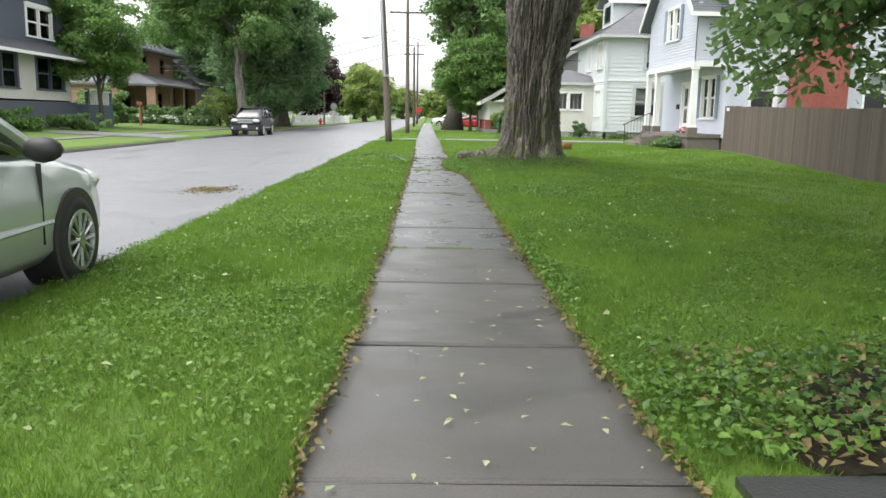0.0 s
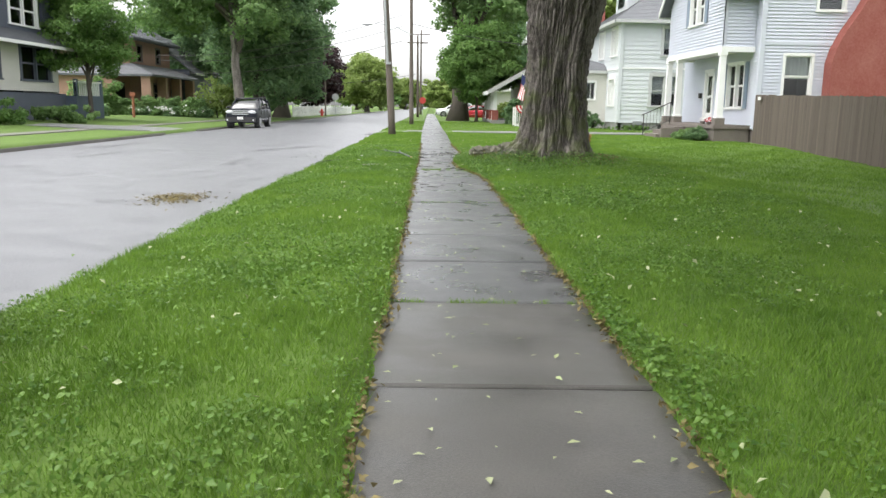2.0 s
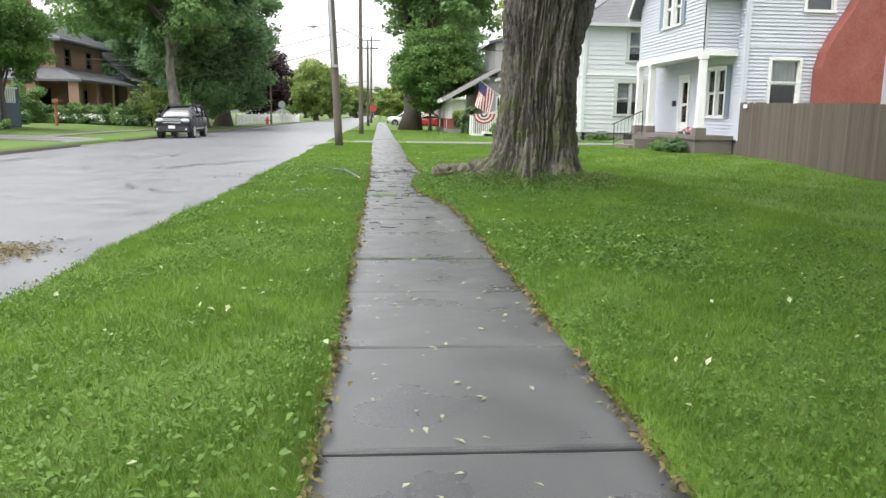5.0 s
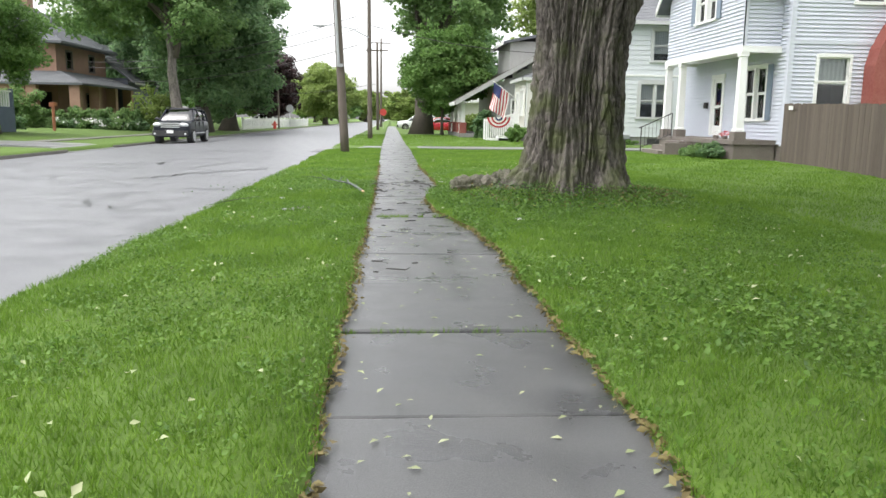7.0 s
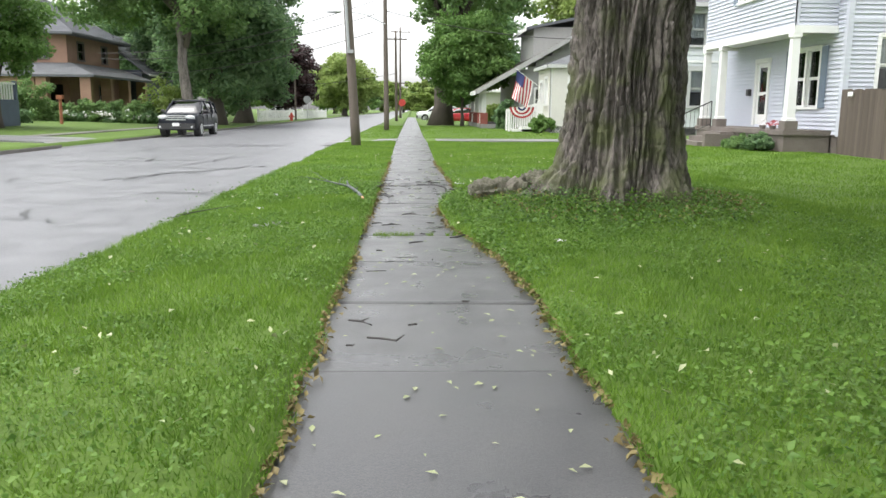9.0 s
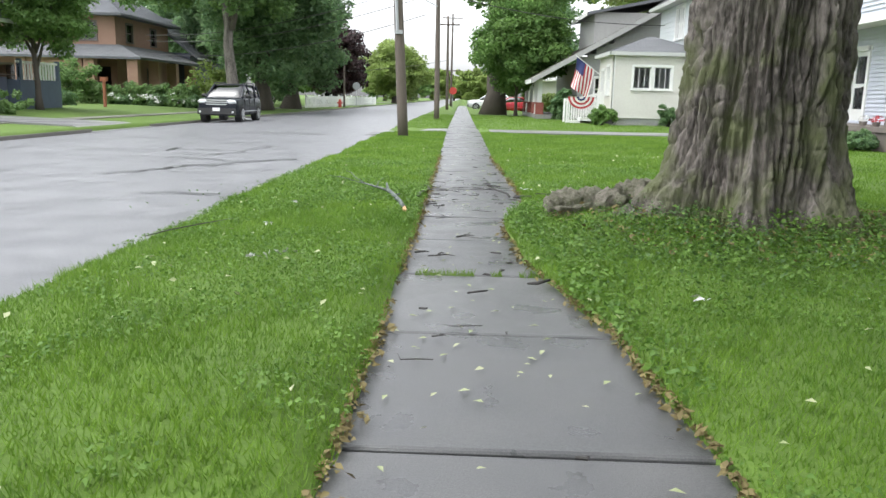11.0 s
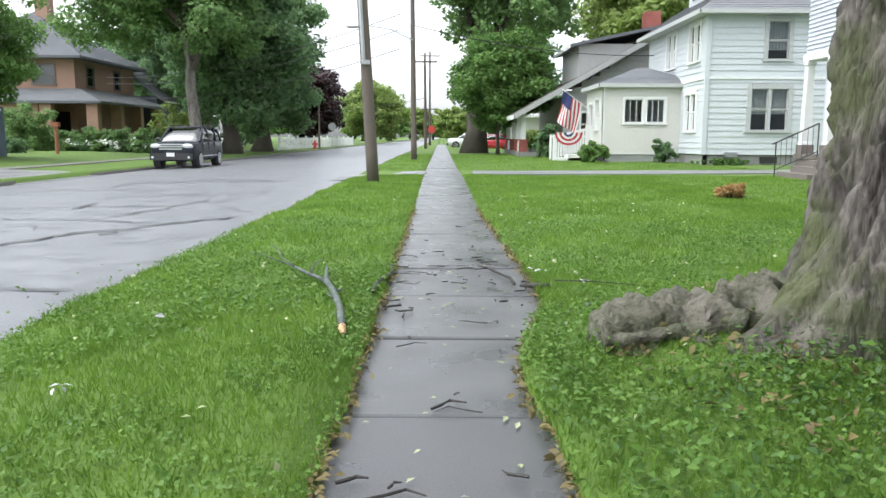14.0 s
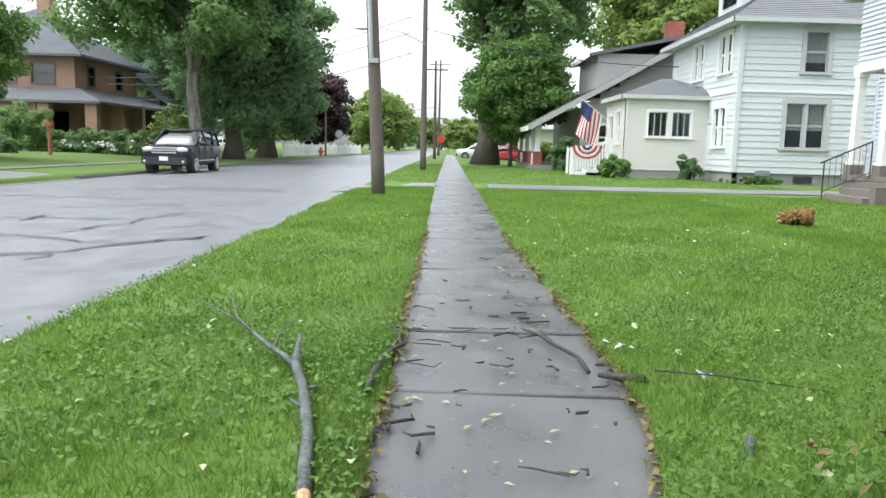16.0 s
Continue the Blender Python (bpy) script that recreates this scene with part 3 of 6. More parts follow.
def house_one():
    """The lavender house with the red chimney and the overhung porch."""
    h = thing("house", (12.03, 32.35, 0), "lavender-sided two-storey house with red brick chimney and corner porch", "house")
    sw = (12.03, 32.35, 0)
    side_ops = [(0.93, 1.93, 1.75, 3.28), (5.6, 6.55, 1.75, 3.28), (2.0, 2.95, 4.95, 6.35)]
    facade(h, "wall", sw, X, NY, 12.0, 0.55, 3.66, side_ops, M_lav, 0.125)
    facade(h, "wall", sw, X, NY, 12.0, 3.78, 6.9, side_ops, M_lav, 0.125)
    part("belt_course", boxes(((11.98, 32.30, 3.66), (24.05, 32.36, 3.78))), M_lav, h)
    for a, b, c, d in side_ops:
        window(h, sw, X, NY, a, b, c, d, curtain=0.55, label="double-hung window with half-drawn blind")
    front_ops = [(1.35, 3.0, 1.35, 3.05), (4.75, 5.65, 0.75, 2.85)]
    facade(h, "wall", sw, Y, NX, 8.6, 0.55, 6.9, front_ops, M_lav, 0.125)
    window(h, sw, Y, NX, 1.35, 3.0, 1.35, 3.05, lights=2, rail=0.5, shutters=M_shut, curtain=0.6)
    # corner boards
    part("corner_board", boxes(((11.96, 32.28, 0.5), (12.12, 32.345, 6.9)), ((11.96, 32.345, 0.5), (12.025, 32.44, 6.9))), M_lav, h)
    # the front door with its storm glass
    bm = bmesh.new()
    for s0, s1, z0, z1 in ((4.63, 4.77, 0.72, 2.95), (5.63, 5.77, 0.72, 2.95), (4.60, 5.80, 2.85, 3.0)):
        obox(bm, sw, Y, NX, s0, s1, -0.08, 0.07, z0, z1)
    d = part("door", bm, M_trim, h, "white storm door with tall glass panels")
    bm = bmesh.new()
    for s0, s1, z0, z1 in ((4.77, 4.88, 0.75, 2.85), (5.52, 5.63, 0.75, 2.85), (4.88, 5.52, 0.75, 1.1), (4.88, 5.52, 1.75, 1.87), (4.88, 5.52, 2.7, 2.85)):
        obox(bm, sw, Y, NX, s0, s1, -0.05, -0.01, z0, z1)
    part("door_leaf", bm, M_trim, d)
    bm = bmesh.new()
    obox(bm, sw, Y, NX, 4.88, 5.52, -0.035, -0.028, 1.1, 2.7)
    part("pane", bm, M_glass, d)
    bm = bmesh.new()
    obox(bm, sw, Y, NX, 4.94, 4.98, -0.01, 0.05, 1.68, 1.78)
    part("door_handle", bm, M_black, d)
    bm = bmesh.new()
    obox(bm, sw, Y, NX, 6.02, 6.2, 0.04, 0.16, 1.75, 1.98)
    part("letter_box", bm, M_black, h, "small black letter box")
    # back walls and floor
    part("rear_wall", boxes(((23.9, 32.5, 0), (24.05, 40.9, 6.9)), ((12.0, 40.95, 0), (24.05, 41.1, 6.9))), M_lav, h)
    part("room", boxes(((12.3, 34.5, 0.6), (23.8, 34.6, 6.8)), ((13.6, 32.6, 0.6), (13.7, 40.8, 6.8)), ((12.2, 32.55, 3.5), (23.8, 40.9, 3.6)), ((12.2, 32.55, 0.5), (23.8, 40.9, 0.6))), M_inside, h)
    part("foundation", boxes(((12.06, 32.40, -0.4), (24, 32.5, 0.55)), ((12.06, 32.40, -0.4), (12.2, 41, 0.55))), M_conc, h)
    # the upper storey that overhangs the porch
    o = (10.80, 32.95, 0)
    half = 3.45
    def gable(s):
        return 5.95 + (half - abs(s - half)) * 0.9
    ops = [(2.3, 3.05, 4.75, 6.1), (3.25, 4.0, 4.75, 6.1)]
    facade(h, "wall", o, Y, NX, 6.9, 3.62, 8.9, ops, M_lav, 0.125, top=gable)
    for a, b, c, d2 in ops:
        window(h, o, Y, NX, a, b, c, d2, curtain=0.7)
    bm = bmesh.new()
    obox(bm, o, Y, NX, 1.85, 2.19, 0.045, 0.075, 4.7, 6.16)
    part("shutter", bm, M_shut, h)
    bm = bmesh.new()
    obox(bm, o, Y, NX, 4.11, 4.45, 0.045, 0.075, 4.7, 6.16)
    part("shutter", bm, M_shut, h)
    facade(h, "wall", (10.80, 32.95, 0), X, NY, 1.24, 3.62, 5.95, [], M_lav, 0.125)
    facade(h, "wall", (10.80, 39.85, 0), X, Y, 1.24, 3.62, 5.95, [], M_lav, 0.125)
    part("corner_board", boxes(((10.76, 32.90, 3.6), (10.88, 32.945, 5.95)), ((10.76, 32.90, 3.6), (10.79, 33.02, 5.95))), M_lav, h)
    part("porch_beam", boxes(((10.72, 32.83, 3.42), (10.94, 39.95, 3.62)), ((10.94, 32.83, 3.42), (12.0, 33.03, 3.62)), ((10.94, 39.75, 3.42), (12.0, 39.95, 3.62))), M_trim, h)
    part("porch_ceiling", boxes(((10.88, 33.0, 3.52), (12.0, 39.8, 3.56))), M_trim, h)
    ridge = gable(half)
    for s, y in ((-1, 32.95), (1, 39.85)):
        roof_slab(h, "roof", ((10.38, y + s * 0.45, 5.95 - 0.4), (14.5, y + s * 0.45, 5.95 - 0.4), (14.5, 36.4, ridge + 0.05), (10.38, 36.4, ridge + 0.05)), M_roofd)
    # barge boards
    bm = bmesh.new()
    for s in (-1, 1):
        prism(bm, [(10.34, 36.4 + s * 3.95, 5.42), (10.34, 36.4 + s * 3.95, 5.66), (10.34, 36.4, ridge + 0.12), (10.34, 36.4, ridge - 0.14)], (0.05, 0, 0))
    part("barge_board", bm, M_trim, h)
    hip_roof(h, 12.03, 32.35, 24.0, 41.0, 6.9, 3.2, M_roofd)
    # porch columns on plinths
    for y in (32.98, 38.2, 39.7):
        bm = bmesh.new()
        loft(bm, [[(10.83 + sx * w, y + sy * w, z) for sx, sy in ((-1, -1), (1, -1), (1, 1), (-1, 1))] for z, w in ((0.93, 0.15), (1.0, 0.15), (1.02, 0.128), (3.28, 0.105), (3.30, 0.14), (3.42, 0.14))])
        part("porch_column", bm, M_trim, h)
        part("plinth", boxes(((10.64, y - 0.19, 0.66), (11.02, y + 0.19, 0.93))), M_conc, h)
    part("porch_floor", boxes(((10.58, 32.75, 0.52), (12.03, 39.9, 0.66))), M_conc, h)
    part("porch_base", boxes(((10.64, 32.8, -0.3), (10.83, 36.3, 0.52)), ((10.64, 38.6, -0.3), (10.83, 39.85, 0.52)), ((10.83, 32.8, -0.3), (12.0, 32.98, 0.52)), ((9.58, 36.15, -0.3), (10.68, 36.4, 0.45)), ((10.68, 36.4, -0.3), (10.83, 38.6, 0.5))), M_conc, h)
    for k in range(3):
        part("step", boxes(((9.43 + 0.38 * k, 36.42, -0.2), (10.68, 38.3, 0.17 * (k + 1)))), M_conc, h)
    # the red chimney with its sloped shoulder
    bm = bmesh.new()
    prof = [(14.45, -0.3), (16.65, -0.3), (16.65, 8.5), (16.0, 8.5), (16.0, 6.6), (15.75, 5.7), (15.35, 4.9), (14.9, 4.2), (14.58, 3.55), (14.45, 3.0)]
    prism(bm, [(x, 31.75, z) for x, z in prof], (0, 0.58, 0))
    part("chimney", bm, M_chim, h, "red painted brick chimney with sloping shoulder")
    return h


def house_two():
    """The white house with the enclosed porch."""
    h = thing("house", (10.75, 47.9, 0), "white-sided two-storey house with enclosed front porch and hip roof", "house")
    o = (10.75, 47.9, 0)
    ops = [(1.85, 3.35, 1.42, 3.1), (2.4, 3.25, 4.25, 5.75)]
    facade(h, "wall", o, X, NY, 10.0, 0.45, 3.47, ops, M_white, 0.24, drop=0.026)
    facade(h, "wall", o, X, NY, 10.0, 3.57, 6.15, ops, M_white, 0.24, drop=0.026)
    part("belt_course", boxes(((10.69, 47.84, 3.47), (20.8, 47.92, 3.57)), ((10.69, 47.84, 3.47), (10.77, 57, 3.57))), M_trim, h)
    window(h, o, X, NY, *ops[0], lights=2, curtain=0.6, w=0.17, trim=M_pale)
    window(h, o, X, NY, *ops[1], lights=1, shutters=None, curtain=0.75, w=0.15, trim=M_pale)
    f_ops = [(1.1, 2.5, 1.42, 2.95), (0.9, 2.3, 4.3, 5.8), (4.3, 5.7, 4.3, 5.8)]
    facade(h, "wall", o, Y, NX, 9.0, 0.45, 3.47, f_ops, M_white, 0.24, drop=0.026)
    facade(h, "wall", o, Y, NX, 9.0, 3.57, 6.15, f_ops, M_white, 0.24, drop=0.026)
    for a, b, c, d in f_ops:
        window(h, o, Y, NX, a, b, c, d, lights=2, curtain=0.35, w=0.12)
    part("corner_board", boxes(((10.67, 47.82, 0.45), (10.85, 47.89, 6.15)), ((10.67, 47.89, 0.45), (10.74, 48.0, 6.15))), M_white, h)
    part("rear_wall", boxes(((20.6, 48, 0), (20.75, 56.9, 6.15)), ((10.8, 56.75, 0), (20.75, 56.9, 6.15))), M_white, h)
    part("room", boxes(((12.4, 48.1, 0.4), (12.5, 56.7, 6.4)), ((11, 50.2, 0.4), (20.6, 50.3, 6.4)), ((10.95, 48.1, 3.3), (20.6, 56.7, 3.4))), M_inside, h)
    part("foundation", boxes(((10.8, 47.95, -0.2), (20.7, 48.1, 0.45)), ((10.8, 47.95, -0.2), (10.95, 56.8, 0.45))), M_stone, h)
    part("vent", boxes(((13.1, 47.9, 0.1), (13.8, 47.96, 0.36))), M_plast, h)
    part("meter_box", boxes(((11.6, 47.7, 0.35), (12.1, 47.88, 0.55))), M_iron, h)
    hip_roof(h, 10.75, 47.9, 20.75, 56.9, 6.15, 3.4, M_roof, 0.5, M_pale)
    # roof dormer to the street
    part("dormer", boxes(((11.6, 50.6, 6.5), (14, 53.4, 8.6))), M_white, h)
    roof_slab(h, "roof", ((11.2, 50.2, 8.5), (14.6, 50.2, 8.5), (14.6, 52, 9.5), (11.2, 52, 9.5)), M_roof)
    roof_slab(h, "roof", ((11.2, 53.8, 8.5), (14.6, 53.8, 8.5), (14.6, 52, 9.5), (11.2, 52, 9.5)), M_roof)
    part("dormer_window", boxes(((11.55, 51.2, 7.3), (11.6, 52.8, 8.3))), M_glass, h)
    # enclosed porch
    p = (7.3, 51.2, 0)
    ops = [(0.95, 1.78, 1.78, 2.82), (1.95, 2.75, 1.78, 2.82)]
    facade(h, "porch_wall", p, X, NY, 3.45, 0.4, 3.5, ops, M_cream, 0.13)
    window(h, p, X, NY, *ops[0], rail=0, bars=2, w=0.09)
    window(h, p, X, NY, *ops[1], rail=0, bars=2, w=0.09)
    ops = [(0.75, 1.6, 1.5, 2.85), (2.2, 3.1, 0.45, 2.7)]
    facade(h, "porch_wall", p, Y, NX, 3.9, 0.4, 3.5, ops, M_cream, 0.13)
    window(h, p, Y, NX, *ops[0], rail=0.5)
    window(h, p, Y, NX, *ops[1], rail=0.4, label="white glazed porch door")
    facade(h, "porch_wall", (7.3, 55.1, 0), X, Y, 3.45, 0.4, 3.5, [], M_cream, 0.13)
    part("porch_corner", boxes(((7.26, 51.15, 0.4), (7.36, 51.19, 3.5)), ((7.26, 51.15, 0.4), (7.295, 51.26, 3.5))), M_trim, h)
    hip_roof(h, 7.3, 51.2, 11.6, 55.1, 3.50, 0.85, M_roof, 0.22, M_pale)
    # lattice skirt
    bm = bmesh.new()
    for k in range(26):
        x = 7.35 + k * 0.135
        prism(bm, [(x, 51.22, 0.0), (x + 0.03, 51.22, 0.0), (x + 0.38, 51.22, 0.38), (x + 0.35, 51.22, 0.38)], (0, 0.012, 0))
        prism(bm, [(x + 0.35, 51.206, 0.0), (x + 0.38, 51.206, 0.0), (x + 0.03, 51.206, 0.38), (x, 51.206, 0.38)], (0, 0.012, 0))
    box(bm, (7.3, 51.2, 0.37), (10.75, 51.25, 0.42))
    part("lattice", bm, M_trim, h, "white diagonal lattice skirt")
    part("porch_underside", boxes(((7.45, 51.5, -0.1), (10.7, 55, 0.4))), M_inside, h)
    # porch stairs towards the street, with white rails
    for k in range(3):
        part("step", boxes(((5.6 + 0.55 * k, 53.4, -0.1), (7.3, 54.5, 0.15 * (k + 1)))), M_trim, h)
    for y in (53.35, 54.5):
        part("newel_post", boxes(((5.4, y, 0), (5.5, y + 0.1, 1.25))), M_trim, h)
        part("newel_post", boxes(((7.15, y, 0.4), (7.25, y + 0.1, 1.7))), M_trim, h)
        bm = bmesh.new()
        prism(bm, [(5.45, y + 0.02, 1.1), (7.2, y + 0.02, 1.5), (7.2, y + 0.02, 1.58), (5.45, y + 0.02, 1.18)], (0, 0.06, 0))
        part("stair_rail", bm, M_trim, h)
        for k in range(1, 14):
            x = 5.45 + k * 0.125
            part("baluster", boxes(((x - 0.02, y + 0.03, 0.1 + 0.23 * (x - 5.45)), (x + 0.02, y + 0.07, 1.12 + 0.23 * (x - 5.45)))), M_trim, h)
    h.location.x -= 0.30
    return h


def house_three():
    """The low house with the mossy roof, beyond the white one."""
    h = thing("house", (6.5, 60, 0), "grey bungalow with a mossy worn roof and open front porch", "house")
    o = (6.6, 60.2, 0)
    def gable(s):
        return 2.6 + min(s, 12.0 - s) * 0.62 + 1.0
    facade(h, "wall", o, X, NY, 12.0, 0.3, 7.3, [(1.0, 2.0, 1.2, 2.5)], M_gshut, 0.2, top=gable)
    window(h, o, X, NY, 1.0, 2.0, 1.2, 2.5)
    part("rear_wall", boxes(((6.6, 60.2, 0.3), (6.75, 71, 3.4)), ((6.7, 70.8, 0.3), (18.6, 71, 3.4)), ((18.4, 60.3, 0.3), (18.6, 71, 3.4))), M_gshut, h)
    part("foundation", boxes(((4.2, 60.3, -0.2), (18.6, 71, 0.3))), M_stone, h)
    roof_slab(h, "roof", ((3.8, 59.3, 2.35), (3.8, 71.6, 2.35), (12.6, 71.6, 7.4), (12.6, 59.3, 7.4)), M_mossroof, thick=0.2)
    roof_slab(h, "roof", ((21, 59.3, 2.6), (21, 71.6, 2.6), (12.6, 71.6, 7.4), (12.6, 59.3, 7.4)), M_mossroof, thick=0.2)
    bm = bmesh.new()
    prism(bm, [(3.8, 59.25, 2.1), (3.8, 59.25, 2.4), (12.6, 59.25, 7.45), (12.6, 59.25, 7.1)], (0, 0.06, 0))
    part("barge_board", bm, M_gshut, h, "peeling white rake board")
    # shed dormer
    part("dormer", boxes(((7.6, 61.5, 4.2), (11.5, 67.5, 6.4))), M_gshut, h)
    roof_slab(h, "roof", ((7.1, 61.1, 6.35), (7.1, 67.9, 6.35), (12.6, 67.9, 7.5), (12.6, 61.1, 7.5)), M_roofd, thick=0.15)
    for y in (60.5, 63.2, 66.5, 70.2):
        part("porch_column", boxes(((4.3, y, 1.0), (4.55, y + 0.25, 2.5))), M_trim, h)
        part("brick_pier", boxes(((4.2, y - 0.1, -0.1), (4.65, y + 0.35, 1.0))), M_chim, h)
    part("porch_wall", boxes(((4.35, 60.8, 0.3), (4.5, 63.1, 0.9))), M_fwhite, h)
    part("porch_wall", boxes(((4.35, 67, 0.3), (4.5, 70.1, 0.9))), M_fwhite, h)
    part("chimney", boxes(((12.0, 64, 6.5), (12.9, 65, 8.6))), M_chim, h)
    return h


def house_navy():
    """The navy and cream house across the street."""
    h = thing("house", (-22.5, 36, 0), "navy and cream two-storey house with a street porch", "house")
    o = (-22.5, 50.4, 0.1)
    u, n = (0, -1, 0), X
    ops = [(2.2, 5.0, 5.1, 6.7), (1.4, 1.9, 5.1, 6.7)]
    facade(h, "wall", o, u, n, 16, 4.4, 8.0, ops, M_navy, 0.14)
    window(h, o, u, n, 2.2, 5.0, 5.1, 6.7, lights=2, curtain=0.5, w=0.2)
    low = [(1.0, 4.2, 2.2, 4.0), (6.5, 9.5, 2.2, 4.0)]
    facade(h, "wall", o, u, n, 16, 1.6, 4.4, low, M_cream, 0.14)
    window(h, o, u, n, *low[0], lights=2, curtain=0.9, trim=M_navy, w=0.2)
    window(h, o, u, n, *low[1], lights=2, curtain=0.9, trim=M_navy, w=0.2)
    facade(h, "wall", (-34, 50.4, 0.1), X, Y, 11.5, 0.0, 8.0, [], M_cream, 0.14)
    facade(h, "wall", (-34, 34.4, 0.1), X, NY, 11.5, 0.0, 8.0, [], M_cream, 0.14)
    part("rear_wall", boxes(((-34.1, 34.4, 0), (-33.9, 50.4, 8))), M_cream, h)
    part("room", boxes(((-24.6, 34.6, 0.2), (-24.5, 50.2, 7.9)), ((-33, 34.6, 4.2), (-22.7, 50.2, 4.3))), M_inside, h)
    part("base", boxes(((-22.9, 34.3, -0.2), (-22.2, 50.6, 1.6))), M_navy, h)
    roof_slab(h, "porch_roof", ((-21.3, 34, 4.2), (-21.3, 50.9, 4.2), (-22.5, 50.9, 4.9), (-22.5, 34, 4.9)), M_roofd, label="grey shingled skirt roof")
    hip_roof(h, -34, 34.4, -22.5, 50.4, 8.0, 3.6, M_roofd, 0.6)
    # deck behind the young tree
    d = thing("deck", (-22, 54, 0), "slate blue boarded deck with white railing", "deck")
    part("skirt", boxes(((-24.5, 50.7, -0.1), (-21.6, 54.6, 1.5))), M_slate, d)
    bm = bmesh.new()
    for k in range(13):
        y = 50.8 + 0.28 * k
        box(bm, (-21.75, y, 1.5), (-21.68, y + 0.07, 2.3))
    box(bm, (-21.8, 50.7, 2.3), (-21.63, 54.6, 2.4))
    part("railing", bm, M_trim, d)
    for y in (50.8, 54.4):
        part("post", boxes(((-21.82, y, 1.5), (-21.62, y + 0.2, 2.5))), M_slate, d)
    return h


def house_orange():
    h = thing("house", (-25.5, 75, 0), "orange brick two-storey house with wraparound porch and slate roof", "house")
    o = (-36, 75, 0)
    ops = [(5.2, 6.2, 4.9, 6.3), (7.4, 9.0, 4.9, 6.3), (2.0, 3.2, 4.9, 6.3), (7.2, 10.0, 0.5, 2.9), (4.0, 5.2, 1.3, 2.9), (1.0, 2.4, 1.3, 2.9)]
    facade(h, "wall", o, X, NY, 10.5, 0, 6.9, ops, M_orange, 0.3, drop=0.001)
    for op in ops[:3] + ops[4:]:
        window(h, o, X, NY, *op, lights=1, w=0.1, trim=M_conc)
    e_ops = [(2, 3.2, 4.9, 6.3), (6, 7.5, 1.2, 2.9), (7, 8.2, 4.9, 6.3)]
    facade(h, "wall", (-25.5, 75, 0), Y, X, 11, 0, 6.9, e_ops, M_orange, 0.3, drop=0.001)
    for op in e_ops:
        window(h, (-25.5, 75, 0), Y, X, *op, w=0.1, trim=M_conc)
    part("rear_wall", boxes(((-36, 86, 0), (-25.5, 86.2, 6.9)), ((-36.1, 75.1, 0), (-35.9, 86, 6.9))), M_orange, h)
    part("room", boxes(((-35.8, 77.5, 0), (-25.7, 77.6, 6.8)), ((-35.8, 75.2, 3.4), (-25.7, 86, 3.5))), M_inside, h)
    hip_roof(h, -36, 75, -25.5, 86, 6.9, 4.0, M_roofd, 0.9, M_roofd)
    part("chimney", boxes(((-30.4, 79.5, 8.0), (-29.4, 80.6, 12.6)), ((-30.5, 79.4, 12.4), (-29.3, 80.7, 12.7))), M_orange, h)
    # wraparound porch
    for a, b, c, d in (((-36.4, 71.9, 3.55), (-22.4, 71.9, 3.55), (-25.3, 75.1, 4.6), (-36.4, 75.1, 4.6)), ((-22.4, 71.9, 3.55), (-22.4, 86.0, 3.55), (-25.3, 86.0, 4.6), (-25.3, 75.1, 4.6))):
        roof_slab(h, "porch_roof", (a, b, c, d), M_roof, fascia=M_roofd)
    for x, y in ((-23.0, 72.4), (-26.3, 72.4), (-31.5, 72.4), (-36, 72.4), (-23.0, 76.5), (-23.0, 80.5), (-23.0, 84.8)):
        part("porch_pier", boxes(((x - 0.5, y - 0.3, -0.1), (x + 0.3, y + 0.3, 3.4))), M_orange, h)
    for a, b in (((-31.5, 72.3, -0.1), (-27, 72.6, 3.4)), ((-36, 72.3, 0), (-31.5, 72.6, 0.9)), ((-23.2, 72.4, -0.1), (-22.9, 85, 0.9))):
        part("porch_wall", boxes((a, b)), M_orange, h)
    part("porch_floor", boxes(((-36.2, 72.2, -0.1), (-22.7, 75, 0.45)), ((-25.5, 75, -0.1), (-22.7, 86, 0.45))), M_conc, h)
    # the dark rear wing
    part("wing", boxes(((-33, 86.2, 0), (-23.5, 96, 4.6))), M_navy, h)
    roof_slab(h, "roof", ((-22.8, 86, 4.2), (-22.8, 96.5, 4.2), (-28, 96.5, 8.2), (-28, 86, 8.2)), M_roofd)
    roof_slab(h, "roof", ((-33.5, 86, 4.2), (-33.5, 96.5, 4.2), (-28, 96.5, 8.2), (-28, 86, 8.2)), M_roofd)
    h.location.x -= 1.9
    return h


house_one()
house_two()
house_three()
house_navy()
house_orange()
# cream garage far down the street
g = thing("garage", (8, 88, 0), "small cream garage with a shallow white-edged roof", "garage")
facade(g, "wall", (6.2, 86, -0.3), X, NY, 6, 0, 3.4, [], M_cream, 0.2)
part("rear_wall", boxes(((6.2, 86.2, -0.3), (6.4, 93, 3.1)), ((6.4, 92.8, -0.3), (12.2, 93, 3.1)), ((12, 86.2, -0.3), (12.2, 92.8, 3.1))), M_cream, g)
roof_slab(g, "roof", ((5.6, 85.4, 3.0), (12.8, 85.4, 3.0), (12.8, 93.5, 3.9), (5.6, 93.5, 3.9)), M_trim)


